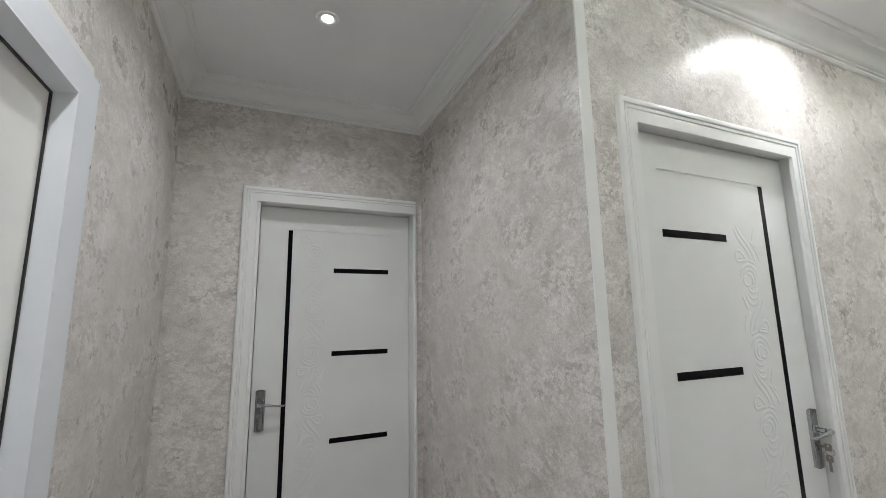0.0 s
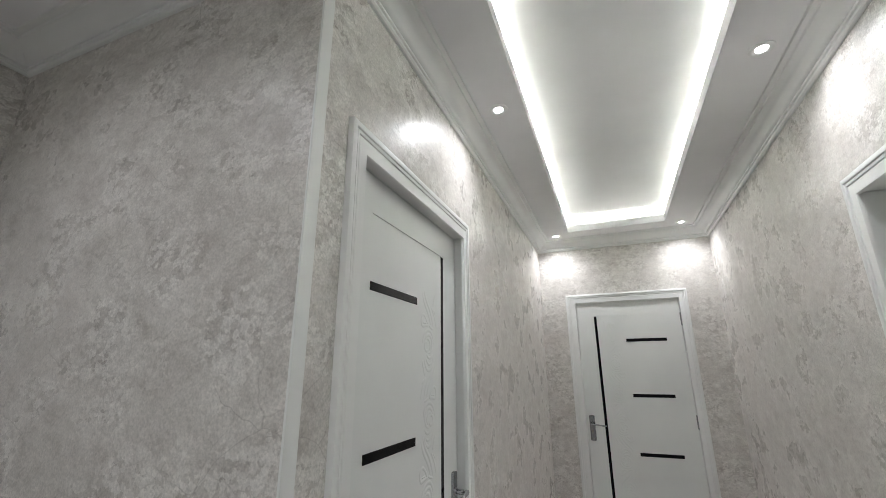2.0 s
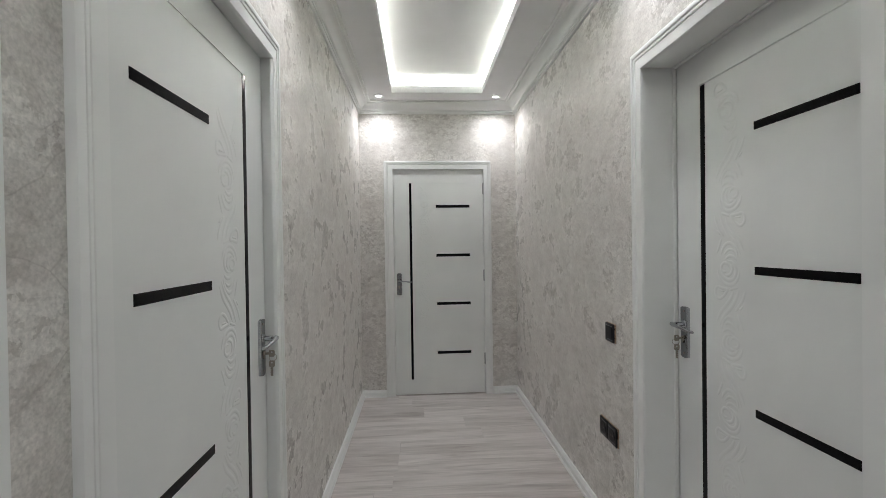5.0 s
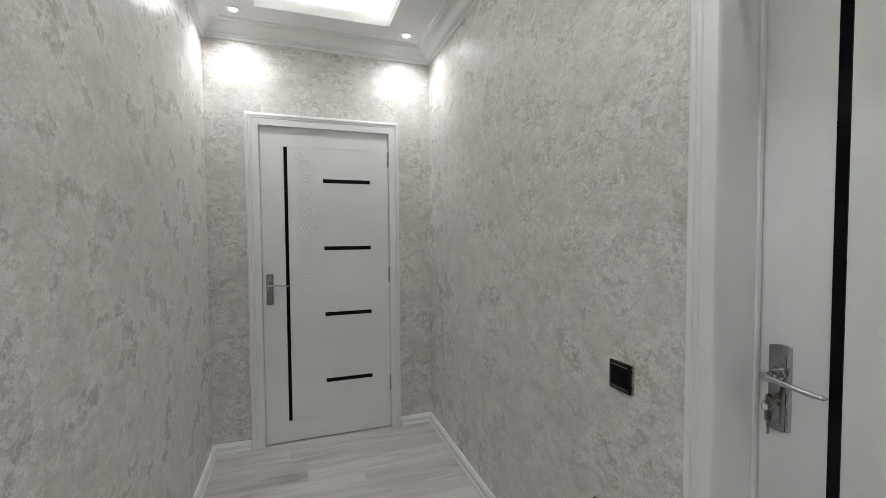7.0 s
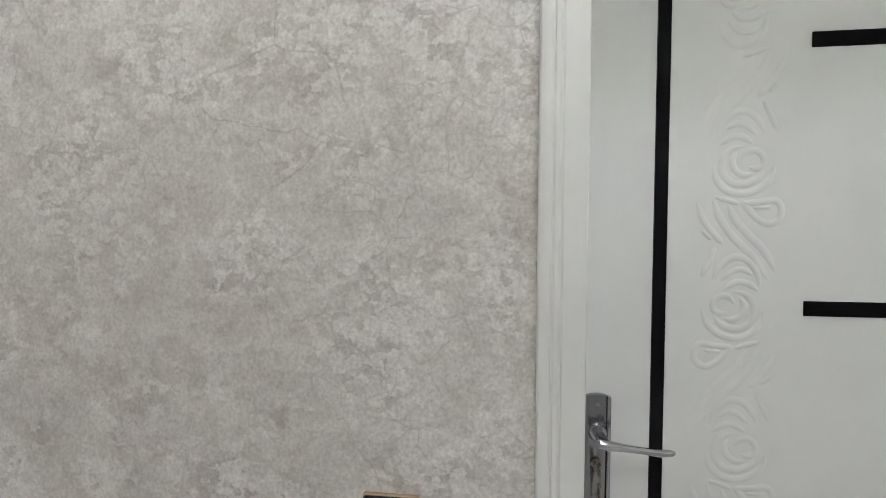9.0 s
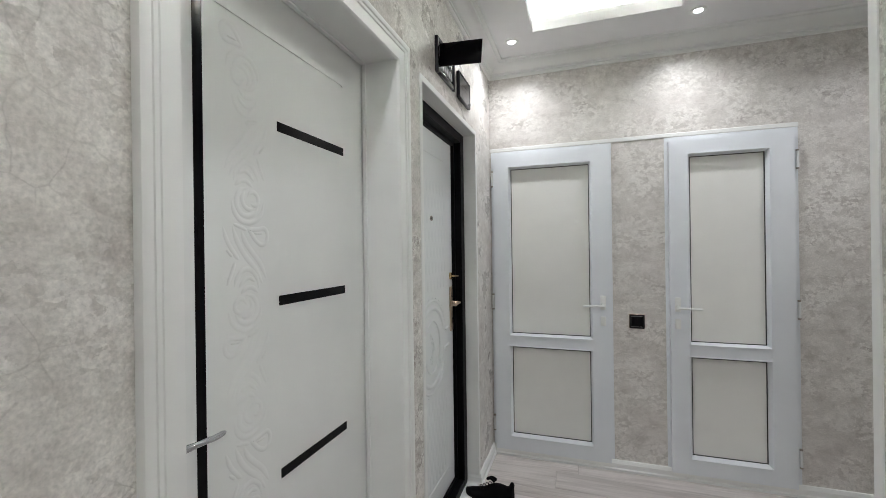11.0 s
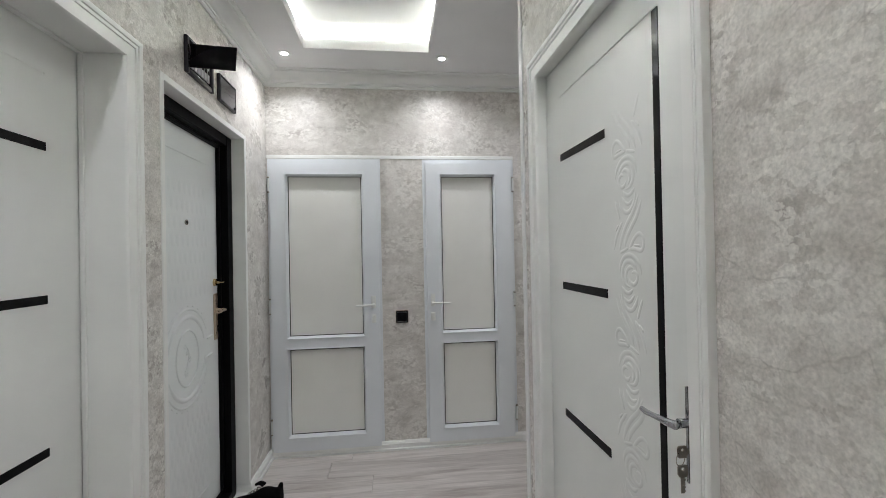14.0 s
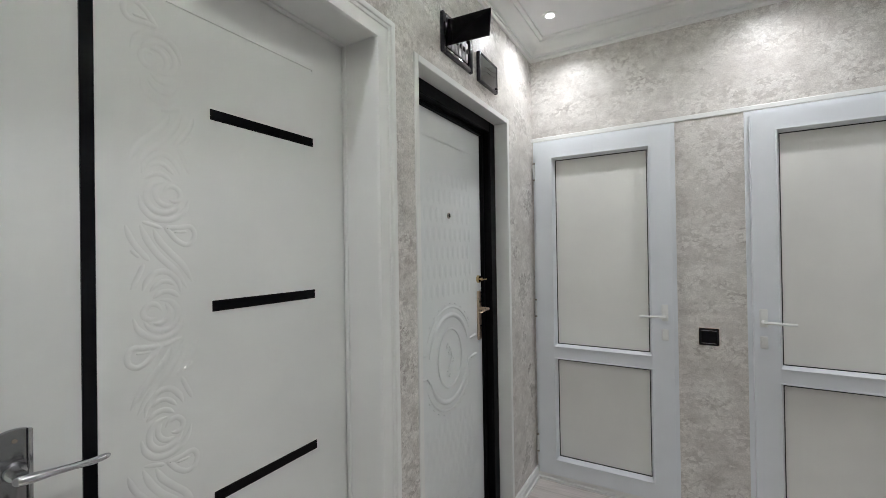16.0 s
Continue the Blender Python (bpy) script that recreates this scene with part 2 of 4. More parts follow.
def swept(points, closed, profile):
    """A profile of (inset, height) run along a plan line with mitred corners; the room lies on the left."""
    bm = bmesh.new()
    pts = [Vector(p) for p in points]
    n, rings = len(pts), []
    for i, p in enumerate(pts):
        ways = []
        if closed or i > 0:
            ways.append((p - pts[i - 1]).normalized())
        if closed or i < n - 1:
            ways.append((pts[(i + 1) % n] - p).normalized())
        norms = [Vector((-w.y, w.x)) for w in ways]
        off = norms[0] if len(norms) == 1 else (norms[0] + norms[1]) / (1 + norms[0].dot(norms[1]))
        rings.append([bm.verts.new((p.x + off.x * d, p.y + off.y * d, z)) for d, z in profile])
    k = len(profile)
    for i in range(n if closed else n - 1):
        a, b = rings[i], rings[(i + 1) % n]
        for j in range(k):
            bm.faces.new((a[j], b[j], b[(j + 1) % k], a[(j + 1) % k]))
    if not closed:
        bm.faces.new(rings[0])
        bm.faces.new(rings[-1][::-1])
    return bm


def ridge(bm, points, width, height, closed=False):
    """A rounded raised line on the plane y = 0, towards -y, along points (x, z)."""
    pts = [Vector(p) for p in points]
    rows = []
    n = len(pts)
    for i, p in enumerate(pts):
        a = pts[(i - 1) % n] if closed or i else p
        b = pts[(i + 1) % n] if closed or i < n - 1 else p
        w = (b - a).normalized()
        side = Vector((-w.y, w.x)) * width / 2
        end = 1.0 if closed else min(1.0, 0.25 + 4 * min(i, n - 1 - i) / n)
        row = []
        for s, h in ((-1, -0.05), (-0.6, 0.75), (0, 1), (0.6, 0.75), (1, -0.05)):
            q = p + side * s * end
            row.append(bm.verts.new((q.x, -height * h * end, q.y)))
        rows.append(row)
    for i in range(n if closed else n - 1):
        a, b = rows[i], rows[(i + 1) % n]
        for j in range(4):
            bm.faces.new((a[j], a[j + 1], b[j + 1], b[j]))


def curve_points(points, steps=8):
    """A smooth line through points."""
    p = [Vector(q) for q in points]
    out = []
    for i in range(len(p) - 1):
        p0, p1, p2, p3 = p[max(i - 1, 0)], p[i], p[i + 1], p[min(i + 2, len(p) - 1)]
        for s in range(steps):
            t = s / steps
            out.append(0.5 * (2 * p1 + (p2 - p0) * t + (2 * p0 - 5 * p1 + 4 * p2 - p3) * t * t + (3 * p1 - p0 - 3 * p2 + p3) * t ** 3))
    out.append(p[-1])
    return out


def tube(bm, points, radii, flat=1.0, n=12):
    """A tube along points with a radius at each; flat squeezes it in z."""
    pts = [Vector(p) for p in points]
    rings = []
    for i, p in enumerate(pts):
        w = (pts[min(i + 1, len(pts) - 1)] - pts[max(i - 1, 0)]).normalized()
        u = w.cross(Vector((0, 0, 1)))
        u = u.normalized() if u.length > 0.01 else Vector((1, 0, 0))
        v = u.cross(w)
        r = radii[i]
        rings.append([bm.verts.new(p + u * math.cos(2 * math.pi * k / n) * r + v * math.sin(2 * math.pi * k / n) * r * flat) for k in range(n)])
    for a, b in zip(rings, rings[1:]):
        for k in range(n):
            bm.faces.new((a[k], a[(k + 1) % n], b[(k + 1) % n], b[k]))
    bm.faces.new(rings[0][::-1])
    bm.faces.new(rings[-1])


def mirror(bm, width):
    for v in bm.verts:
        v.co.x = width - v.co.x
    return bm


# ---- walls, floor, ceiling ----
def wall(name, along, u0, u1, face, outward, openings, label):
    """A wall along 'x' or 'y' from u0 to u1 whose room side is at face; openings are (from, to, bottom, top)."""
    bm = bmesh.new()
    v0, v1 = sorted((face, face + outward * THICK))
    cuts = sorted({u0, u1, *(c for o in openings for c in o[:2])})
    for a, b in zip(cuts, cuts[1:]):
        hole = next((o for o in openings if o[0] <= a and b <= o[1]), None)
        for z0, z1 in ([(-0.1, 2.9)] if not hole else [(-0.1, hole[2]), (hole[3], 2.9)]):
            if z1 - z0 > 0.001:
                box(bm, *((a, b, v0, v1) if along == "x" else (v0, v1, a, b)), z0, z1)
    bmesh.ops.remove_doubles(bm, verts=bm.verts[:], dist=0.0005)
    return tagged(part(name, bm, WALLPAPER), label, "wall", kind="structure")


# leaf edges of the doors along their walls
A0, A1 = 1.462, 2.262
B0, B1 = 1.528, 2.328
E0, E1 = 0.314, 1.114
D0, D1 = 0.41, 1.21
C0, C1 = 0.437, 1.303
WALL_LABEL = "grey plaster-look wallpaper with glossy raised flakes"
wall("wall_west", "y", CY, EY, LX, -1, [(A0 - 0.02, A1 + 0.02, -0.1, 2.03)], WALL_LABEL)
wall("wall_east", "y", PY - THICK, EY + THICK, RX, 1, [(C0, C1, -0.1, 2.05), (B0 - 0.02, B1 + 0.02, -0.1, 2.03)], WALL_LABEL)
wall("wall_north", "x", LX - THICK, RX, EY, 1, [(E0 - 0.02, E1 + 0.02, -0.1, 2.03)], WALL_LABEL)
P1A, P1B, P2A, P2B, PTOP, PBOT = 0.648, 1.402, -0.30, 0.355, 2.02, 0.05
wall("wall_south", "x", DX - THICK, RX, PY, -1, [(P2A, P2B, PBOT, PTOP), (P1A, P1B, PBOT, PTOP)], WALL_LABEL)
wall("wall_passage_north", "x", DX - THICK, LX - THICK, CY, 1, [], WALL_LABEL)
wall("wall_passage_west", "y", PY, CY, DX, -1, [(D0 - 0.02, D1 + 0.02, -0.1, 2.03)], WALL_LABEL)

OUTLINE = [(DX, PY), (RX, PY), (RX, EY), (LX, EY), (LX, CY), (DX, CY)]

# dropped ceiling with an open tray, and the raised ceiling above it
TX0, TX1, TY0, TY1 = 0.325, 1.075, 0.405, 4.205
LIP, TRAY = 0.062, 0.135
bm = bmesh.new()
box(bm, LX - 0.1, TX0, CY - 0.1, EY + 0.1, ZC, ZC + 0.02)
box(bm, TX1, RX + 0.1, PY - 0.1, EY + 0.1, ZC, ZC + 0.02)
box(bm, TX0, TX1, PY - 0.1, TY0, ZC, ZC + 0.02)
box(bm, TX0, TX1, TY1, EY + 0.1, ZC, ZC + 0.02)
box(bm, DX - 0.1, TX0, PY - 0.1, CY - 0.1, ZC, ZC + 0.02)
box(bm, DX - 0.1, LX - 0.1, CY - 0.1, CY + 0.1, ZC, ZC + 0.02)
box(bm, TX0 - 0.012, TX0, TY0 - 0.012, TY1 + 0.012, ZC + 0.02, ZC + LIP)
box(bm, TX1, TX1 + 0.012, TY0 - 0.012, TY1 + 0.012, ZC + 0.02, ZC + LIP)
box(bm, TX0, TX1, TY0 - 0.012, TY0, ZC + 0.02, ZC + LIP)
box(bm, TX0, TX1, TY1, TY1 + 0.012, ZC + 0.02, ZC + LIP)
tagged(part("ceiling", bm, CEILING), "white plasterboard ceiling with a long lit tray", "ceiling", kind="structure")
bm = bmesh.new()
box(bm, DX - 0.3, RX + 0.3, PY - 0.3, EY + 0.3, ZC + TRAY, ZC + TRAY + 0.1)
tagged(part("ceiling_tray", bm, CEILING), "white raised ceiling panel above the lit tray", "ceiling", kind="structure")
bm = bmesh.new()
for side in ((TX0 - 0.15, TX0 - 0.13, TY0 - 0.15, TY1 + 0.15), (TX1 + 0.13, TX1 + 0.15, TY0 - 0.15, TY1 + 0.15),
             (TX0 - 0.13, TX1 + 0.13, TY0 - 0.15, TY0 - 0.13), (TX0 - 0.13, TX1 + 0.13, TY1 + 0.13, TY1 + 0.15)):
    box(bm, *side, ZC + 0.02, ZC + TRAY)
tagged(part("ceiling_tray_side", bm, CEILING), "white sides of the ceiling tray", "ceiling", kind="structure")

led = thing("led_strip", Matrix(), "pale green-white led strip hidden along the ceiling tray", "led strip")
LO = 0.032
for a in ((TX0 - LO, TX0 - LO + 0.012, TY0 - LO, TY1 + LO), (TX1 + LO - 0.012, TX1 + LO, TY0 - LO, TY1 + LO),
          (TX0 - LO + 0.012, TX1 + LO - 0.012, TY0 - LO, TY0 - LO + 0.012), (TX0 - LO + 0.012, TX1 + LO - 0.012, TY1 + LO - 0.012, TY1 + LO)):
    part("strip", boxed(*a, ZC + 0.021, ZC + 0.027), LED, led)

CROWN = [(0.0, -0.090), (0.010, -0.090), (0.015, -0.085), (0.015, -0.076), (0.021, -0.073), (0.021, -0.064), (0.028, -0.061), (0.036, -0.050),
         (0.050, -0.036), (0.068, -0.024), (0.086, -0.018), (0.090, -0.011), (0.102, -0.010), (0.108, -0.008), (0.111, 0.0), (0.0, 0.0)]
tagged(part("crown_moulding", swept(OUTLINE, True, [(d, ZC + z) for d, z in CROWN]), TRIM, smooth=True),
       "white stepped cove moulding between wall and ceiling", "moulding", kind="structure")

BASE = [(0.0, 0.0), (0.024, 0.0), (0.024, 0.012), (0.018, 0.018), (0.017, 0.044), (0.014, 0.047), (0.013, 0.056), (0.008, 0.062), (0.0, 0.062)]
RUNS = [[(DX, D0 - 0.087), (DX, PY), (RX, PY), (RX, C0), (RX + 0.08, C0)], [(RX + 0.08, C1), (RX, C1), (RX, B0 - 0.09)],
        [(RX, B1 + 0.074), (RX, EY), (E1 + 0.072, EY)], [(E0 - 0.086, EY), (LX, EY), (LX, A1 + 0.053)], [(LX, A0 - 0.068), (LX, CY), (DX, CY)]]
for run in RUNS:
    tagged(part("baseboard", swept(run, False, BASE), TRIM, smooth=True), "white glossy skirting board along the wall", "baseboard", kind="structure")

bm = bmesh.new()
prof = [(-0.0005, -0.004), (0.005, -0.004), (0.005, 0.034), (0.0, 0.034), (0.0, 0.0), (-0.0005, 0.0)]
lo = [bm.verts.new((LX + x, CY + y, 0.062)) for x, y in prof]
hi = [bm.verts.new((LX + x, CY + y, ZC - 0.08)) for x, y in prof]
for i in range(6):
    bm.faces.new((lo[i], lo[(i + 1) % 6], hi[(i + 1) % 6], hi[i]))
bm.faces.new(lo)
bm.faces.new(hi)
tagged(part("corner_trim", bm, TRIM), "white plastic corner guard on the wall edge", "trim", kind="structure")

bm = bmesh.new()
box(bm, DX - 0.3, RX + 0.3, PY - 0.3, EY + 0.3, -0.05, -0.008)
subfloor = tagged(part("floor", bm, UNDERLAY), "pale grey wood-look laminate floor", "floor", kind="structure")


# ---- panelled room doors ----
LEAF_W, LEAF_H = 0.80, 2.008


def rosette(add):
    """Lines of one rosette: three crescents, the eye in two open rings, and a drop leaf."""
    add([(-0.043, 0.044), (-0.036, 0.070), (-0.014, 0.088), (0.010, 0.087), (0.028, 0.070), (0.036, 0.052)], 0.010)
    add([(-0.030, 0.060), (-0.014, 0.069), (0.004, 0.066), (0.022, 0.050)], 0.008)
    add([(-0.040, 0.034), (-0.022, 0.046), (-0.002, 0.047), (0.016, 0.036)], 0.009)
    # the eye: hook, comma and two open rings
    add([(-0.002, 0.010), (0.008, 0.022), (0.022, 0.024), (0.034, 0.014), (0.034, 0.001), (0.022, -0.006), (0.010, -0.003)], 0.009)
    add([(-0.010, 0.022), (-0.018, 0.008), (-0.012, -0.008), (0.002, -0.016), (0.016, -0.014)], 0.009)
    add([(0.002, 0.032), (-0.020, 0.027), (-0.034, 0.010), (-0.033, -0.012), (-0.018, -0.028), (0.004, -0.031), (0.024, -0.022), (0.034, -0.008)], 0.010)
    add([(-0.050, 0.000), (-0.044, -0.022), (-0.026, -0.041), (0.000, -0.047), (0.026, -0.040), (0.046, -0.022), (0.054, 0.000)], 0.010)
    # drop leaf
    add([(0.004, -0.063), (0.030, -0.061), (0.055, -0.058), (0.066, -0.070), (0.063, -0.088), (0.046, -0.097), (0.024, -0.086), (0.004, -0.063)], 0.009, True)
    add([(0.020, -0.070), (0.036, -0.070), (0.050, -0.069)], 0.005)


def scroll_lines(cx, cz, s, up=1, body=True, stems=True):
    """One carved rosette with its crescents, drop leaf and stems; s and up = 1 or -1 turn it over."""
    lines = []

    def add(points, width=0.009, loop=False):
        pts = curve_points(points, 6)
        lines.append(([(cx + s * (p.x * 0.92 + 0.004), cz + up * p.y) for p in (pts[:-1] if loop else pts)], width, loop))

    if body:
        rosette(add)
    if not stems:
        return lines
    # stems that run on to the next rosette
    add([(-0.045, -0.052), (-0.022, -0.058), (-0.004, -0.064)], 0.007)
    add([(-0.048, -0.058), (-0.034, -0.090), (-0.010, -0.122), (0.022, -0.152), (0.048, -0.190)], 0.011)
    add([(-0.022, -0.066), (-0.010, -0.090), (0.012, -0.114), (0.040, -0.142), (0.060, -0.176)], 0.011)
    add([(-0.076, -0.060), (-0.064, -0.090), (-0.044, -0.116), (-0.030, -0.130)], 0.009)
    add([(-0.066, -0.108), (-0.058, -0.116), (-0.049, -0.123)], 0.006)
    add([(-0.042, -0.136), (-0.052, -0.158), (-0.066, -0.186)], 0.008)
    return lines


def carving(turned):
    """The scroll band; its top rosette stands on its head. turned: the leaf is hung the other way up."""
    bm = bmesh.new()
    lines = scroll_lines(0.271, 1.766, -1, -1, stems=False) + scroll_lines(0.271, 1.7215, -1, body=False)
    for i in range(1, 6):
        lines += scroll_lines(0.271, 1.7215 - 0.242 * i, -1 if i % 2 == 0 else 1)
    for points, width, loop in lines:
        points = [p for p in points if 0.15 < p[1] < 1.87 and 0.170 < p[0] < 0.368]
        if len(points) > 3:
            ridge(bm, points, width * 1.3, 0.0013, loop and len(points) > 20)
    if turned:
        for v in bm.verts:
            v.co.x, v.co.z = LEAF_W - v.co.x, 2.056 - v.co.z
    return bm


def leaf_mesh():
    """The slab, with a shallow routed line above and below the panel."""
    bm = bmesh.new()
    xs, zs = [0.0, 0.136, 0.159, 0.677, 0.80], [0.0, 0.128, 0.134, 1.886, 1.892, LEAF_H]
    box(bm, 0, LEAF_W, 0.006, 0.04, 0, LEAF_H)
    sink = 0.0028
    for i in range(4):
        for j in range(5):
            d = sink if (i in (2,) and j in (1, 3)) or (i == 1 and 1 <= j <= 3) else 0.0
            d = 0.004 if i == 1 and 1 <= j <= 3 else d
            vs = [bm.verts.new((x, d, z)) for x, z in ((xs[i], zs[j]), (xs[i + 1], zs[j]), (xs[i + 1], zs[j + 1]), (xs[i], zs[j + 1]))]
            bm.faces.new(vs)
            low = [bm.verts.new((v.co.x, 0.0065, v.co.z)) for v in vs]
            for k in range(4):
                bm.faces.new((vs[k], vs[(k + 1) % 4], low[(k + 1) % 4], low[k]))
    return bm


def casing_profile(width):
    """Inner edge to outer edge: flat band, two fine beads, raised outer band."""
    steps = [(0.0, 0.0), (0.0, 0.009), (0.03, 0.0125), (0.50, 0.0125), (0.525, 0.0105), (0.56, 0.0105), (0.585, 0.0145), (0.68, 0.015), (0.70, 0.0125), (0.735, 0.0125),
             (0.76, 0.017), (0.80, 0.018), (0.94, 0.018), (0.985, 0.016), (1.0, 0.011), (1.0, 0.0)]
    return [(u * width, -y) for u, y in steps]


def casing_piece(ends):
    """A moulding between two mitred ends; each end gives, for a profile point (u, y), a place (x, y, z)."""
    bm = bmesh.new()
    rings = [[bm.verts.new(p) for p in end] for end in ends]
    n = len(rings[0])
    for i in range(n):
        bm.faces.new((rings[0][i], rings[0][(i + 1) % n], rings[1][(i + 1) % n], rings[1][i]))
    bm.faces.new(rings[0])
    bm.faces.new(rings[1][::-1])
    return bm


def casings(x0, x1, w0, w1, z, wz):
    """Two uprights and a head round an opening from x0 to x1 up to z, with mitred corners."""
    out = []
    k = [(u, y) for u, y in casing_profile(1.0)]
    for x, s, w in ((x0, -1, w0), (x1, 1, w1)):
        out.append(casing_piece([[(x + s * u * w, y, 0.0) for u, y in k], [(x + s * u * w, y, z + u * wz) for u, y in k]]))
    out.append(casing_piece([[(x0 - u * w0, y, z + u * wz) for u, y in k], [(x1 + u * w1, y, z + u * wz) for u, y in k]]))
    return out


def key_mesh(bm, x, y, z):
    """One key in the lock and its twin hanging from a ring below; both lie in a plane square to the door."""
    def bow(cy, cz, half):
        loop = [(cy - 0.010, cz - half * 0.6), (cy - 0.007, cz - half), (cy + 0.007, cz - half), (cy + 0.010, cz - half * 0.6),
                (cy + 0.010, cz + half * 0.6), (cy + 0.007, cz + half), (cy - 0.007, cz + half), (cy - 0.010, cz + half * 0.6)]
        hole = [(cy + 0.0032 * math.cos(a), cz + half * 0.35 + 0.0032 * math.sin(a)) for a in (math.radians(225 + 45 * i) for i in range(8))]
        sides = [[[bm.verts.new((x + e, p, q)) for p, q in ring] for ring in (loop, hole)] for e in (-0.0013, 0.0013)]
        for i in range(8):
            j = (i + 1) % 8
            for out, inner in sides:
                bm.faces.new((out[i], out[j], inner[j], inner[i]))
            for r in (0, 1):
                bm.faces.new((sides[0][r][i], sides[0][r][j], sides[1][r][j], sides[1][r][i]))

    box(bm, x - 0.001, x + 0.001, y - 0.028, y - 0.013, z - 0.004, z + 0.004)
    bow(y - 0.036, z, 0.0115)
    ring = [(x + 0.004 * math.sin(a), y - 0.040 + 0.0115 * math.sin(a), z - 0.014 + 0.0125 * math.cos(a)) for a in np.linspace(0, 2 * math.pi, 19)]
    tube(bm, ring, [0.0009] * 19, 1.0, 6)
    bow(y - 0.036, z - 0.036, 0.0115)
    box(bm, x - 0.001, x + 0.001, y - 0.040, y - 0.033, z - 0.078, z - 0.047)
    for k in range(4):
        box(bm, x - 0.001, x + 0.001, y - 0.033, y - 0.0315 + 0.0006 * (k % 2), z - 0.076 + 0.007 * k, z - 0.072 + 0.007 * k)


def lock_plate_mesh(px, y, pz, x0, x1, thick):
    """A slice of a long lock plate, from x0 to x1 beside its middle line, with bowed ends and softened edges."""
    bm = bmesh.new()
    ends = [(x0 + (x1 - x0) * i / 6, 0.0925 + 0.005 * (1 - ((x0 + (x1 - x0) * i / 6) / 0.022) ** 2)) for i in range(7)]
    loop = [(px + x, pz + z) for x, z in ends] + [(px + x, pz - z) for x, z in ends[::-1]]
    front = [bm.verts.new((x, y - thick, z)) for x, z in loop]
    face = bm.faces.new(front)
    rear = [bm.verts.new((x, y, z)) for x, z in loop]
    n = len(loop)
    for i in range(n):
        bm.faces.new((front[i], front[(i + 1) % n], rear[(i + 1) % n], rear[i]))
    bmesh.ops.bevel(bm, geom=list(face.edges), offset=0.002, segments=2, affect="EDGES", profile=0.5)
    return bm


def room_door(name, m, label, recess, left, right, flip=False, keys=False, jamb_back=0.2, hinges=False, inner=-0.004, drop=0.0, plate_x=0.042):
    """A door seen face on: x along the wall from the leaf's edge, y into it, z up. flip puts the handle on the right."""
    door = thing(name, m, label, "door", "white panelled room doors", "structure")

    def put(pname, bm, mat, parent, plabel="", smooth=False):
        return part(pname, mirror(bm, LEAF_W) if flip else bm, mat, parent, plabel, smooth)

    def at(bm, dy, dz):
        bmesh.ops.translate(bm, vec=(0, dy, dz), verts=bm.verts[:])
        return bm

    low = 0.010 - drop
    leaf = put("leaf", at(leaf_mesh(), recess, low), WHITE, door, "white lacquered leaf with carved scroll band")
    part("carving", at(carving(flip), recess, low), WHITE, leaf, "carved scroll vine in relief", True)
    put("glass_strip", boxed(0.137, 0.158, recess - 0.0012, recess + 0.0042, low + 0.134, low + 1.888), BLACK_GLASS, leaf, "tall black glass inlay")
    for z in (1.68, 1.243, 0.81, 0.37):
        put("glass_strip", boxed(0.374, 0.677, recess - 0.0015, recess + 0.004, low + z - 0.0125, low + z + 0.0125, 0.0008, 1), BLACK_GLASS, leaf, "short black glass inlay")
    # handle on a long plate
    px, pz = plate_x, 1.0
    put("handle_plate", lock_plate_mesh(px, recess, pz, -0.022, 0.0145, 0.009), GUNMETAL, leaf, "dark satin metal lock plate", True)
    put("plate_edge", lock_plate_mesh(px, recess, pz, 0.0152, 0.022, 0.0105), CHROME, leaf, "pale chrome edge band", True)
    bm = bmesh.new()
    lz = pz + 0.031
    rod(bm, (px, recess - 0.008, lz), (px, recess - 0.014, lz), 0.0165, 0.0135, 24)
    rod(bm, (px, recess - 0.012, lz), (px, recess - 0.040, lz), 0.0082, 0.0092, 18)
    line = curve_points([(px - 0.012, recess - 0.048, lz), (px - 0.007, recess - 0.050, lz), (px + 0.006, recess - 0.053, lz - 0.001), (px + 0.030, recess - 0.056, lz - 0.002),
                         (px + 0.058, recess - 0.055, lz - 0.005), (px + 0.084, recess - 0.052, lz - 0.009), (px + 0.104, recess - 0.049, lz - 0.0095), (px + 0.111, recess - 0.047, lz - 0.009)], 5)
    sizes = [0.005, 0.0100, 0.0095, 0.0070, 0.0064, 0.0068, 0.0060, 0.0022]
    tube(bm, line, [sizes[min(i // 5, 6)] + (sizes[min(i // 5, 6) + 1] - sizes[min(i // 5, 6)]) * (i / 5 - min(i // 5, 6)) for i in range(len(line))], 0.86, 14)
    put("lever", bm, CHROME, leaf, "curved satin chrome lever", True)
    bm = bmesh.new()
    kz = pz - 0.022
    rod(bm, (px - 0.003, recess - 0.009, kz), (px - 0.003, recess - 0.014, kz), 0.0085)
    box(bm, px - 0.007, px + 0.001, recess - 0.0135, recess - 0.009, kz - 0.018, kz)
    put("lock_cylinder", bm, NICKEL, leaf, "worn key cylinder", True)
    for dz in (0.08, -0.08):
        bm = bmesh.new()
        rod(bm, (px, recess - 0.009, pz + dz), (px, recess - 0.0105, pz + dz), 0.0035, None, 10)
        put("screw", bm, NICKEL, leaf)
    if keys:
        bm = bmesh.new()
        key_mesh(bm, px - 0.003, recess, kz)
        put("keys", bm, NICKEL, leaf, "two dull metal keys on a ring")
    # frame: jamb lining, stop and casing
    gap, top = 0.003, low + LEAF_H + 0.004
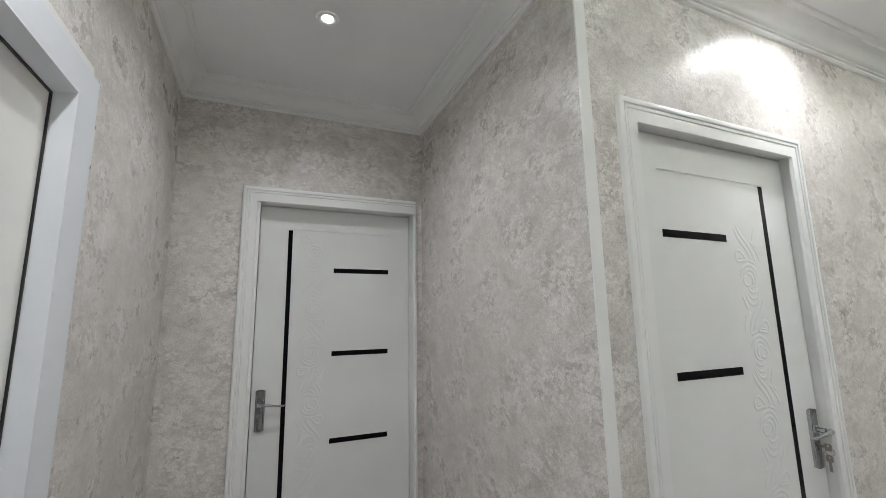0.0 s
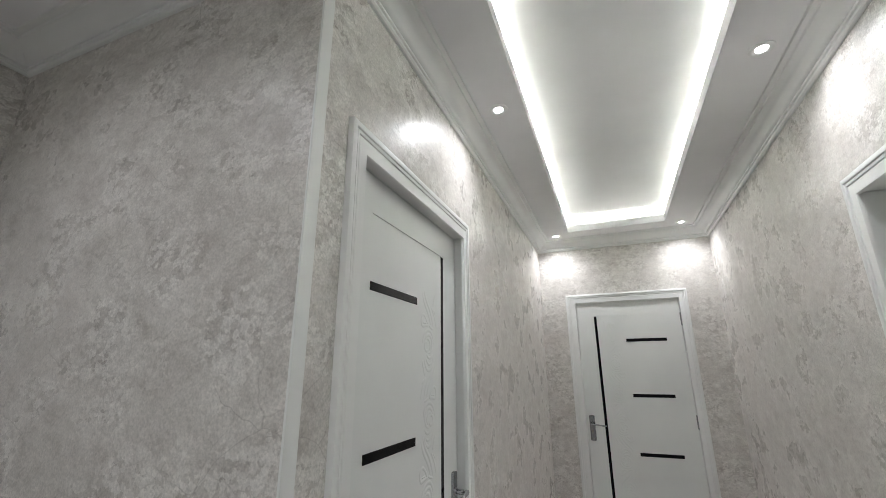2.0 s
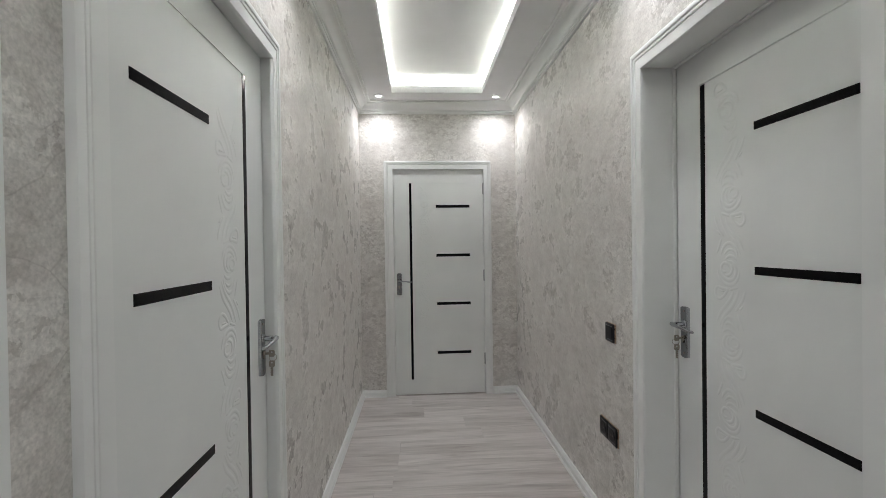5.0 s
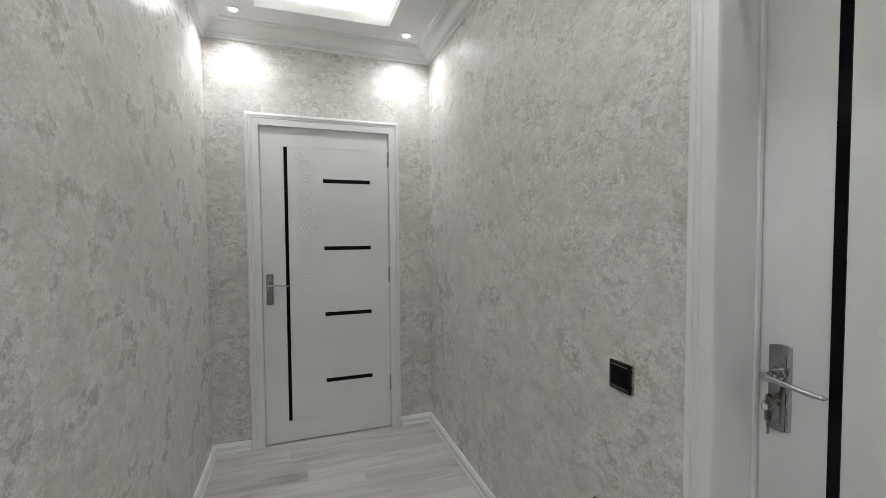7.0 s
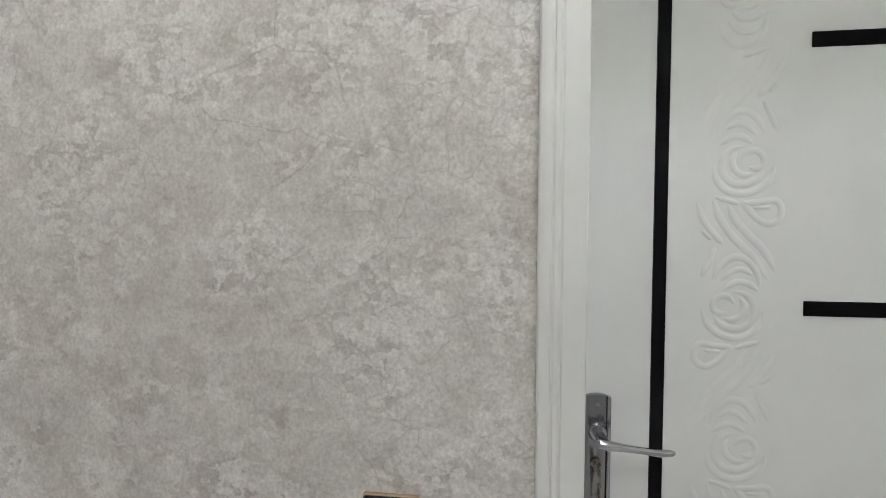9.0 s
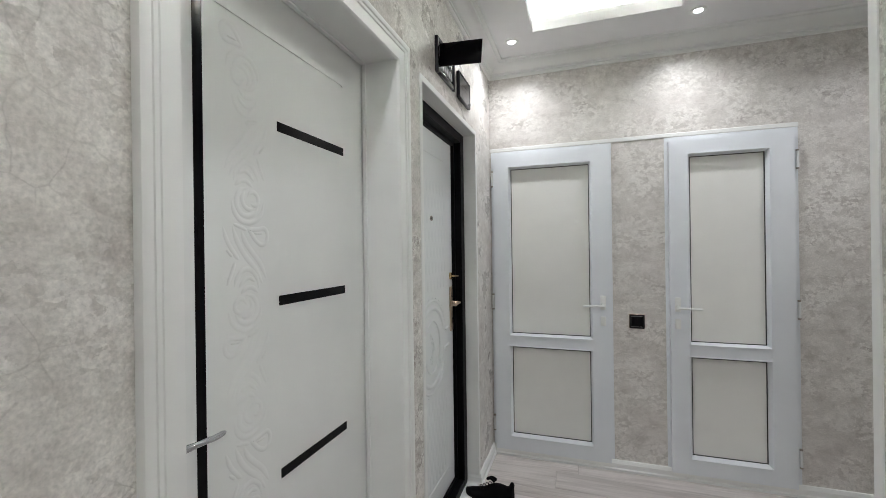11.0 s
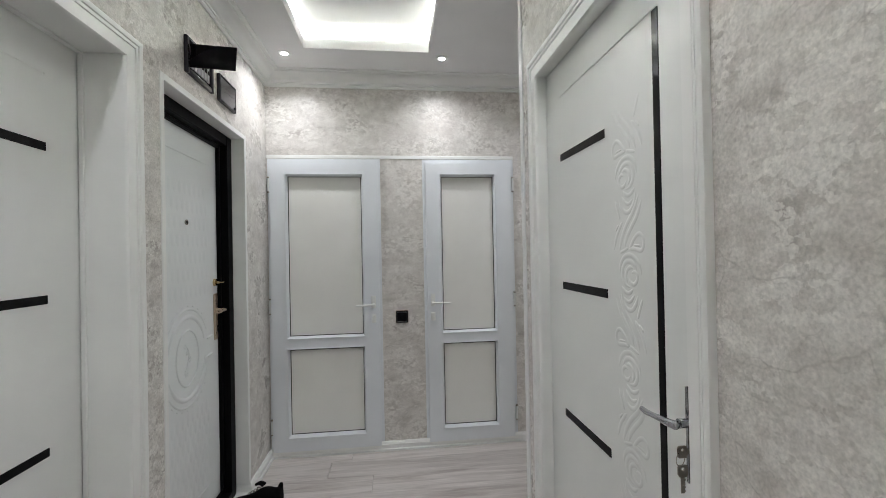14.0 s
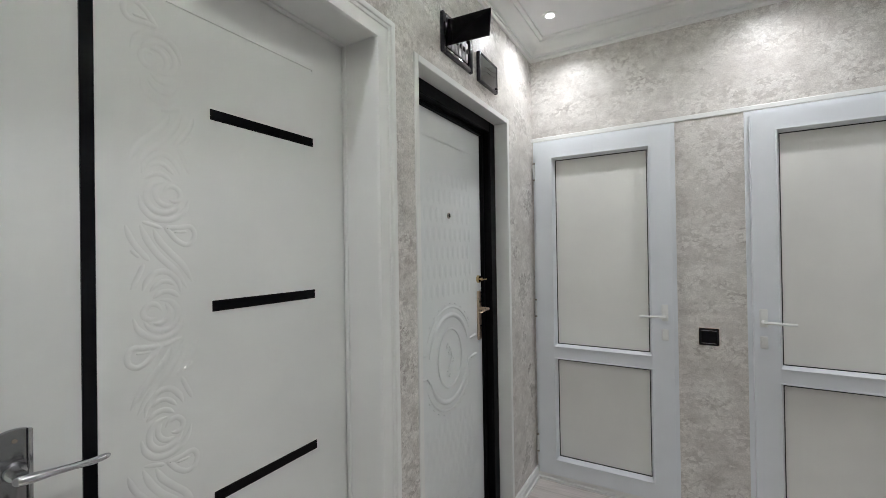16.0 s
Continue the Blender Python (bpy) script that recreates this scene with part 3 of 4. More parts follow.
    for x0, x1 in ((-0.02, -gap), (LEAF_W + gap, LEAF_W + 0.02)):
        put("jamb", boxed(x0, x1, 0.0, jamb_back, 0, top + 0.016), TRIM, door)
    put("jamb", boxed(-gap, LEAF_W + gap, 0.0, jamb_back, top, top + 0.016), TRIM, door)
    if recess > 0.1:
        for x0, x1 in ((-gap, 0.004), (LEAF_W - 0.004, LEAF_W + gap)):
            put("stop", boxed(x0, x1, recess - 0.018, recess - 0.003, 0, top, 0.002, 1), TRIM, door)
        put("stop", boxed(0.004, LEAF_W - 0.004, recess - 0.018, recess - 0.003, top - 0.007, top, 0.002, 1), TRIM, door)
    for bm, pname in zip(casings(inner, LEAF_W - inner, left + inner, right + inner, top - 0.004 - max(0.0, inner) * 0.3, 0.076), ("casing", "casing", "top_casing")):
        put(pname, bm, TRIM, door, "", True)
    put("threshold", boxed(-gap, LEAF_W + gap, 0.0, jamb_back, -0.006, 0.004), UNDERLAY, door)
    put("backing", boxed(-0.02, LEAF_W + 0.02, jamb_back + 0.004, jamb_back + 0.02, 0, 2.03), TRIM, door)
    if hinges:
        for z in (0.27, 1.02, 1.80):
            bm = bmesh.new()
            rod(bm, (LEAF_W + 0.001, recess - 0.005, z), (LEAF_W + 0.001, recess - 0.005, z + 0.095), 0.0065, None, 12)
            rod(bm, (LEAF_W + 0.001, recess - 0.005, z - 0.006), (LEAF_W + 0.001, recess - 0.005, z + 0.101), 0.004, None, 10)
            put("hinge", bm, CHROME, door, "dull steel butt hinge", True)
    return door


def facing(x, y, turn):
    return pose(x, y, 0, 0, 0, turn)


# west door: its face looks east; seen from the corridor the wall runs towards +y on the right
room_door("door_1", facing(LX, A0, 90), "closed white panelled door with black glass bars and keys in the lock", 0.035, 0.052, 0.068, True, True, drop=0.008, inner=0.006, plate_x=0.043)
room_door("door_2", facing(RX, B1, -90), "closed white panelled door set deep in its frame with keys in the lock", 0.131, 0.072, 0.088, False, True, inner=-0.003, plate_x=0.048)
room_door("door_3", facing(E0, EY, 0), "closed white panelled door at the corridor's end", 0.004, 0.084, 0.070, False, False, hinges=True)
room_door("door_4", facing(DX, D0, 90), "closed white panelled door in the side passage", 0.08, 0.085, 0.012, False, False, inner=-0.018)


# ---- plastic doors on the south wall ----
def mitred(s, outer, inner, y0, y1, edge):
    """Four bars with welded mitre corners between two rectangles (x0, x1, z0, z1), their long front edges rounded."""
    def corners(r):
        return [(s * r[0], r[2]), (s * r[1], r[2]), (s * r[1], r[3]), (s * r[0], r[3])]

    o, n, bars = corners(outer), corners(inner), []
    for i in range(4):
        j = (i + 1) % 4
        bm = bmesh.new()
        loop = (o[i], o[j], n[j], n[i])
        front = [bm.verts.new((x, y1, z)) for x, z in loop]
        rear = [bm.verts.new((x, y0, z)) for x, z in loop]
        bm.faces.new(front)
        bm.faces.new(rear[::-1])
        for k in range(4):
            bm.faces.new((front[k], front[(k + 1) % 4], rear[(k + 1) % 4], rear[k]))
        bm.normal_update()
        long_edges = [e for e in bm.edges if set(e.verts) in ({front[0], front[1]}, {front[2], front[3]})]
        bmesh.ops.bevel(bm, geom=long_edges, offset=edge, segments=2, affect="EDGES", profile=0.5)
        bmesh.ops.recalc_face_normals(bm, faces=bm.faces[:])
        bars.append(bm)
    return bars


def plastic_door(name, x_hinge, x_lock, label, wide=0.0):
    """A plastic door with two infill panels; the sash stands slightly proud of its frame."""
    s = 1 if x_lock > x_hinge else -1
    door = thing(name, pose(x_hinge, PY, 0, 0, 0, 0), label, "door", "white plastic doors", "structure")
    w = abs(x_lock - x_hinge)

    def px(a, b, *rest, **more):
        return boxed(*sorted((s * a, s * b)), *rest, **more)

    F = 0.030
    front = 0.004
    for bm in mitred(s, (0, w, PBOT, PTOP), (F, w - F, PBOT + 0.012, PTOP - F), -0.07, front, 0.002):
        part("frame_bar", bm, PVC, door)
    a0, a1, z0, z1 = 0.018 + wide * 0.4, w - 0.020, 0.045, PTOP - 0.028
    sf, sb = front + 0.026, front + 0.002
    st = 0.100
    g0, g1 = a0 + st + wide * 0.6, a1 - st
    lo0, lo1, up0, up1 = 0.135, 0.732, 0.800, z1 - 0.080
    for bm in mitred(s, (a0, a1, z0, z1), (g0, g1, lo0, up1), sb - 0.05, sf, 0.0035):
        part("sash_bar", bm, PVC, door)
    part("sash_bar", px(g0 - 0.002, g1 + 0.002, sb - 0.05, sf - 0.0008, lo1, up0, edge=0.0025), PVC, door)
    for c, d in ((lo0, lo1), (up0, up1)):
        # sloping glazing bead, black gasket and infill panel
        bm = bmesh.new()
        outer = [(g0 - 0.004, c - 0.004), (g1 + 0.004, c - 0.004), (g1 + 0.004, d + 0.004), (g0 - 0.004, d + 0.004)]
        inner = [(g0 + 0.012, c + 0.012), (g1 - 0.012, c + 0.012), (g1 - 0.012, d - 0.012), (g0 + 0.012, d - 0.012)]
        vo = [bm.verts.new((s * x, sf + 0.003, z)) for x, z in outer]
        vm = [bm.verts.new((s * (x + (0.005 if x < w / 2 else -0.005)), sf + 0.004, z + (0.005 if z < (c + d) / 2 else -0.005))) for x, z in outer]
        vi = [bm.verts.new((s * x, sf - 0.032, z)) for x, z in inner]
        vb = [bm.verts.new((s * x, sf - 0.048, z)) for x, z in inner]
        vk = [bm.verts.new((s * x, sf - 0.048, z)) for x, z in outer]
        for p, q in ((vo, vm), (vm, vi), (vi, vb), (vb, vk), (vk, vo)):
            for i in range(4):
                bm.faces.new((p[i], p[(i + 1) % 4], q[(i + 1) % 4], q[i]))
        part("bead", bm, PVC, door)
        bm = bmesh.new()
        i0, i1, j0, j1 = g0 + 0.012, g1 - 0.012, c + 0.012, d - 0.012
        t = 0.0045
        for q in ((i0, i0 + t, j0, j1), (i1 - t, i1, j0, j1), (i0 + t, i1 - t, j0, j0 + t), (i0 + t, i1 - t, j1 - t, j1)):
            box(bm, *sorted((s * q[0], s * q[1])), sf - 0.046, sf - 0.034, q[2], q[3])
        part("gasket", bm, GASKET, door, "thin black rubber gasket")
        part("infill_panel", px(i0 + t, i1 - t, sf - 0.05, sf - 0.038, j0 + t, j1 - t), PANEL, door, "cream plastic infill panel")
    # handle with its two roses
    hx, hz = a1 - 0.038, 1.045
    hp = part("handle_plate", px(hx - 0.0155, hx + 0.0155, sf, sf + 0.010, hz - 0.055, hz + 0.03, edge=0.004), WHITE, door, smooth=True)
    bm = bmesh.new()
    rod(bm, (s * hx, sf + 0.008, hz - 0.03), (s * hx, sf + 0.045, hz - 0.03), 0.010)
    k = curve_points([(s * (hx + 0.006), sf + 0.046, hz - 0.03), (s * (hx - 0.03), sf + 0.048, hz - 0.029), (s * (hx - 0.075), sf + 0.048, hz - 0.031), (s * (hx - 0.115), sf + 0.043, hz - 0.032)], 5)
    tube(bm, k, [0.0085] * len(k), 0.8)
    part("lever", bm, WHITE, door, smooth=True)
    rose = part("lock_rose", px(hx - 0.0155, hx + 0.0155, sf, sf + 0.009, hz - 0.155, hz - 0.098, edge=0.004), WHITE, door, smooth=True)
    bm = bmesh.new()
    rod(bm, (s * hx, sf + 0.009, hz - 0.113), (s * hx, sf + 0.013, hz - 0.113), 0.009)
    box(bm, s * hx - 0.004, s * hx + 0.004, sf + 0.009, sf + 0.0125, hz - 0.134, hz - 0.113)
    part("lock_cylinder", bm, WHITE, door)
    for z in (0.21, 1.02, 1.84):
        bm = bmesh.new()
        rod(bm, (s * 0.008, sf - 0.012, z - 0.045), (s * 0.008, sf - 0.012, z + 0.045), 0.0075, None, 12)
        hg = part("hinge", bm, WHITE, door, "white barrel hinge with steel caps", True)
        bm = bmesh.new()
        for e in (-0.053, 0.045):
            rod(bm, (s * 0.008, sf - 0.012, z + e), (s * 0.008, sf - 0.012, z + e + 0.008), 0.008, None, 12)
        part("hinge_cap", bm, NICKEL, hg)
    return door


plastic_door("door_5", P1B, P1A, "closed white plastic door with two cream panels beside the entrance")
plastic_door("door_6", P2A, P2B, "closed white plastic door with two cream panels, narrower", 0.02)
tagged(part("door_head_strip", boxed(P2A - 0.004, RX, PY - 0.01, PY + 0.006, PTOP + 0.002, PTOP + 0.026, 0.003, 2), TRIM),
       "thin white strip over both plastic doors", "trim", kind="structure")


# ---- steel entrance door ----
def oval(cx, cz, a, b, n=64, start=0, end=360):
    full = end - start >= 360
    return [(cx + a * math.cos(math.radians(start + (end - start) * i / (n if full else n - 1))), cz + b * math.sin(math.radians(start + (end - start) * i / (n if full else n - 1)))) for i in range(n)]


def entrance_door():
    w = C1 - C0
    door = thing("door_7", pose(RX, C1, 0, 0, 0, -90), "closed white embossed steel entrance door in a black frame", "entrance door", kind="structure")
    deep = 0.087
    # plastic reveal lining with a thin raised edge
    part("reveal", boxed(0.0, 0.012, 0.002, deep, 0.0, 2.05), TRIM, door)
    part("reveal", boxed(w - 0.012, w, 0.002, deep, 0.0, 2.05), TRIM, door)
    part("reveal", boxed(0.012, w - 0.012, 0.002, deep, 2.038, 2.05), TRIM, door)
    for x0, x1, z0, z1 in ((-0.012, 0.014, 0.0, 2.062), (w - 0.014, w + 0.012, 0.062, 2.062), (0.014, w - 0.014, 2.036, 2.062)):
        part("edge_strip", boxed(x0, x1, -0.004, 0.002, z0, z1, 0.0015, 1), TRIM, door)
    # black frame, stepped
    f = 0.078
    for x0, x1, z0, z1 in ((0.012, f, 0.0, 2.038), (w - f, w - 0.012, 0.0, 2.038), (f, w - f, 2.038 - 0.055, 2.038), (f, w - f, 0.0, 0.055)):
        part("frame_bar", boxed(x0, x1, deep - 0.019, deep + 0.07, z0, z1, 0.003, 1), BLACK_STEEL, door, "black steel frame")
    for x0, x1, z0, z1 in ((f, f + 0.016, 0.055, 1.983), (w - f - 0.016, w - f, 0.055, 1.983), (f + 0.016, w - f - 0.016, 1.967, 1.983), (f + 0.016, w - f - 0.016, 0.055, 0.068)):
        part("frame_lip", boxed(x0, x1, deep + 0.018, deep + 0.07, z0, z1, 0.002, 1), BLACK_STEEL, door, "black steel frame lip")
    # leaf with pressed ornament
    l0, l1, b0, b1 = f + 0.016, w - f - 0.016, 0.068, 1.967
    y = deep + 0.036
    leaf = part("leaf", boxed(l0, l1, y, y + 0.05, b0, b1, 0.002, 1), STEEL_WHITE, door, "white orange-peel painted steel leaf")
    bm = bmesh.new()
    cx, cz = (l0 + l1) / 2, 0.89
    ridge(bm, [(l0 + 0.10 + (l1 - l0 - 0.2) * i / 12, b0 + 0.115) for i in range(13)], 0.016, 0.005)
    ridge(bm, [(l0 + 0.07 + (l1 - l0 - 0.14) * i / 12, b1 - 0.115) for i in range(13)], 0.010, 0.003)
    for e in (-1, 1):
        for dz, rise in ((0.053, 0.006), (-0.042, 0.006)):
            ridge(bm, [(cx + e * (0.195 + 0.015 * i), cz + dz + rise * i / 5) for i in range(6)], 0.016, 0.008)
        ridge(bm, curve_points([(cx + e * 0.172, cz - 0.075), (cx + e * 0.182, cz - 0.055), (cx + e * 0.20, cz - 0.042)], 5), 0.014, 0.006)
    for start in (25, 205):
        ridge(bm, oval(cx, cz, 0.215, 0.228, 56, start, start + 130), 0.012, 0.005)
        ridge(bm, oval(cx, cz, 0.178, 0.192, 56, start - 8, start + 146), 0.024, 0.008)
        for i in range(9):
            ridge(bm, oval(cx, cz, 0.230, 0.245, 6, start + 10 + i * 12.5, start + 16 + i * 12.5), 0.007, 0.003)
    ridge(bm, oval(cx, cz, 0.106, 0.130), 0.011, 0.005, True)
    # sprig of flowers inside the oval
    ridge(bm, curve_points([(cx - 0.028, cz - 0.075), (cx - 0.006, cz - 0.030), (cx + 0.010, cz + 0.020), (cx - 0.018, cz + 0.065)], 6), 0.007, 0.004)
    for fx, fz, size, petals in ((-0.012, -0.062, 0.026, 8), (0.020, -0.010, 0.016, 6), (-0.006, 0.026, 0.014, 5), (-0.026, 0.058, 0.013, 5)):
        for i in range(petals):
            a = 2 * math.pi * i / petals
            ridge(bm, [(cx + fx + size * k * math.cos(a + 0.25 * k), cz + fz + size * k * math.sin(a + 0.25 * k)) for k in (0.2, 0.45, 0.7, 1.0)], 0.009, 0.004)
    # staggered soft upright dents above and below the oval
    for i in range(10):
        for j in range(7):
            for low in (1.20, 0.24):
                x, z = l0 + 0.10 + (i + 0.5 * (j % 2)) * (l1 - l0 - 0.2) / 10, low + j * (0.082 if low > 1 else 0.060)
                ridge(bm, [(x, z - 0.034), (x, z - 0.017), (x, z), (x, z + 0.017), (x, z + 0.034)], 0.034, 0.0028)
    bmesh.ops.translate(bm, vec=(0, y, 0), verts=bm.verts[:])
    part("embossing", bm, STEEL_WHITE, leaf, "pressed oval ornament", True)
    bm = bmesh.new()
    rod(bm, (cx, y + 0.002, 1.53), (cx, y - 0.006, 1.53), 0.013, None, 20)
    hole = part("peephole", bm, NICKEL, leaf, "small metal peephole", True)
    bm = bmesh.new()
    rod(bm, (cx, y - 0.005, 1.53), (cx, y - 0.0068, 1.53), 0.008, None, 16)
    part("lens", bm, BLACK_GLASS, hole, "dark lens")
    # brass lock set on the edge beside the south jamb
    hx = l1 - 0.038
    part("lock_plate", boxed(hx - 0.020, hx + 0.020, y - 0.010, y, 0.915, 1.165, 0.006, 3), PALE_BRASS, leaf, "pale brass lock plate", True)
    bm = bmesh.new()
    rod(bm, (hx, y - 0.008, 1.075), (hx, y - 0.05, 1.075), 0.009)
    k = curve_points([(hx + 0.006, y - 0.052, 1.075), (hx - 0.03, y - 0.056, 1.078), (hx - 0.075, y - 0.055, 1.07), (hx - 0.115, y - 0.05, 1.076)], 5)
    tube(bm, k, [0.008 - 0.003 * i / len(k) for i in range(len(k))], 0.8)
    part("lever", bm, PALE_BRASS, leaf, "brass lever", True)
    bm = bmesh.new()
    rod(bm, (hx, y, 1.225), (hx, y - 0.012, 1.225), 0.02, 0.018, 20)
    rod(bm, (hx, y - 0.012, 1.225), (hx, y - 0.028, 1.225), 0.007)
    box(bm, hx - 0.011, hx + 0.011, y - 0.046, y - 0.028, 1.2225, 1.2275)
    part("thumb_turn", bm, BRASS, leaf, "brass night latch knob", True)
    part("backing", boxed(0.0, w, 0.19, 0.2, 0.0, 2.05), TRIM, door)
    part("sill", boxed(0.012, w - 0.012, 0.0, deep - 0.004, -0.006, 0.012, 0.002, 1), TRIM, door, "white threshold")
    return door


entrance_door()


# ---- downlights ----
def downlight(x, y):
    lamp = thing("downlight", pose(x, y, ZC), "small round recessed led downlight in the ceiling, lit", "ceiling light", "ceiling downlights")
    bm = bmesh.new()
    ring = [(0.043, -0.0005), (0.042, -0.004), (0.036, -0.0055), (0.026, -0.005), (0.0205, -0.001)]
    rows = []
    for i in range(32):
        a = 2 * math.pi * i / 32
        rows.append([bm.verts.new((r * math.cos(a), r * math.sin(a), z)) for r, z in ring])
    for i in range(32):
        for j in range(4):
            bm.faces.new((rows[i][j], rows[i][j + 1], rows[(i + 1) % 32][j + 1], rows[(i + 1) % 32][j]))
    part("rim", bm, TRIM, lamp, smooth=True)
    bm = bmesh.new()
    bmesh.ops.create_circle(bm, cap_ends=True, segments=32, radius=0.021, matrix=pose(0, 0, -0.002))
    part("lens", bm, LAMP, lamp, "glowing lens")
    return lamp


for x, y in SPOT_PLACES:
    downlight(x, y)
    data = bpy.data.lights.new("downlight_beam", "SPOT")
    data.energy, data.color, data.shadow_soft_size = SPOT_WATTS, (0.95, 0.96, 1.0), 0.03
    data.spot_size, data.spot_blend = radians(147), 1.0
    new("downlight_beam", data).matrix_basis = pose(x, y, ZC - 0.012)


# ---- switches and sockets ----
def wall_plate(name, m, label, kind, gangs=1):
    """A framed plate on a wall: x along it, -y into the room; m is its centre."""
    ob = thing(name, m, label, kind)
    h = 0.0425
    for g in range(gangs):
        cx = (g - (gangs - 1) / 2) * 0.088
        part("plate", boxed(cx - h, cx + h, -0.0138, -0.0065, -h, h, 0.0050, 4), BLACK_PLASTIC, ob, smooth=True)
        for z in (-0.0315, 0.0315):
            part("metal_line", boxed(cx - 0.032, cx + 0.032, -0.0146, -0.012, z - 0.001, z + 0.001), CHROME, ob, "fine silver line")
        if kind == "light switch":
            part("rocker", boxed(cx - 0.031, cx + 0.031, -0.0175, -0.012, -0.029, 0.029, 0.002, 2), BLACK_GLASS, ob, "glossy black rocker")
        else:
            bm = bmesh.new()
            rod(bm, (cx, -0.0145, 0), (cx, -0.0158, 0), 0.026, None, 28)
            part("socket_well", bm, BLACK_GLASS, ob, "round socket well")
            part("insert", boxed(cx - 0.031, cx + 0.031, -0.0148, -0.012, -0.029, 0.029, 0.001, 1), BLACK_PLASTIC, ob)
            for e in (-0.0095, 0.0095):
                bm = bmesh.new()
                rod(bm, (cx + e, -0.0156, 0), (cx + e, -0.0164, 0), 0.0026, None, 10)
                part("pin_hole", bm, NICKEL, ob)
    part("back_frame", boxed(-gangs * 0.044 + 0.0005, gangs * 0.044 - 0.0005, -0.0068, 0.0, -h - 0.0008, h + 0.0008, 0.001, 1), BRONZE, ob, "bronze edge")
    return ob


wall_plate("light_switch", pose(RX, 2.616, 0.932, 0, 0, -90), "black framed light switch with bronze edge by the door", "light switch")
wall_plate("double_socket", pose(RX, 2.642, 0.466, 0, 0, -90), "black double power socket low on the wall", "power socket", 2)
wall_plate("light_switch", pose(0.514, PY, 0.921, 0, 0, 180), "black framed light switch between the plastic doors", "light switch")


# ---- boxes over the entrance ----
def breaker_box():
    ob = thing("breaker_box", pose(RX, 1.0025, 2.215, 0, 0, -90), "glossy black fuse box set in the wall with its flap open", "fuse box")
    a, b, c, d = -0.1285, 0.1285, -0.078, 0.078
    t = 0.022
    for x0, x1, z0, z1 in ((a, a + t, c, d), (b - t, b, c, d), (a + t, b - t, d - t, d), (a + t, b - t, c, c + t)):
        part("frame_bar", boxed(x0, x1, -0.016, 0.0, z0, z1, 0.004, 2), DARK_FRAME, ob, smooth=True)
    part("inner_plate", boxed(a + t, b - t, -0.006, 0.0, c + t, d - t), BLACK_PLASTIC, ob)
    for i in range(6):
        x = -0.075 + i * 0.03
        part("breaker", boxed(x - 0.012, x + 0.012, -0.013, -0.006, -0.045, 0.035, 0.002, 1), BREAKER, ob, "grey circuit breaker")
        part("breaker_switch", boxed(x - 0.006, x + 0.006, -0.019, -0.013, -0.012, 0.008, 0.002, 1), BLACK_PLASTIC, ob)
    bm = boxed(0, 0.19, -0.005, 0.0, -0.052, 0.048, 0.002, 2)
    flap = part("flap", bm, BLACK_GLASS, ob, "black tinted flap standing open", True)
    flap.matrix_basis = pose(a + 0.03, -0.014, 0.002, 0, 4.5, -93)
    return ob


def doorbell_panel():
    ob = thing("doorbell_panel", pose(RX, 0.705, 2.202, 0, 0, -90), "dark framed flat panel with a grey mirror-like face over the entrance", "wall panel")
    a, c = 0.104, 0.068
    t = 0.012
    for x0, x1, z0, z1 in ((-a, -a + t, -c, c), (a - t, a, -c, c), (-a + t, a - t, c - t, c), (-a + t, a - t, -c, -c + t)):
        part("frame_bar", boxed(x0, x1, -0.018, 0.0, z0, z1, 0.004, 2), DARK_FRAME, ob, smooth=True)
    face = part("face", boxed(-a + t, a - t, -0.0165, 0.0, -c + t, c - t, 0.002, 1), MIRROR_FACE, ob, "grey mirror-like face")
    # two reflection streaks on the mirror face, laid on as raised dark lines
    for p, q, lift in ((0.006, 0.018, 0.012), (-0.012, -0.002, 0.009)):
        bm = bmesh.new()
        ridge(bm, curve_points([(-0.055, p), (-0.02, p + lift), (0.03, q), (0.085, q + lift)], 6), 0.0022, 0.0006)
        bmesh.ops.translate(bm, vec=(0, -0.0165, 0), verts=bm.verts[:])
        part("line", bm, BLACK_PLASTIC, face, "thin curved dark line drawn as a reflection streak")
    bm = bmesh.new()
    rod(bm, (0.088, -0.018, -0.045), (0.088, -0.022, -0.045), 0.005, None, 12)
    part("button", bm, BLACK_PLASTIC, ob)
    return ob


breaker_box()
doorbell_panel()


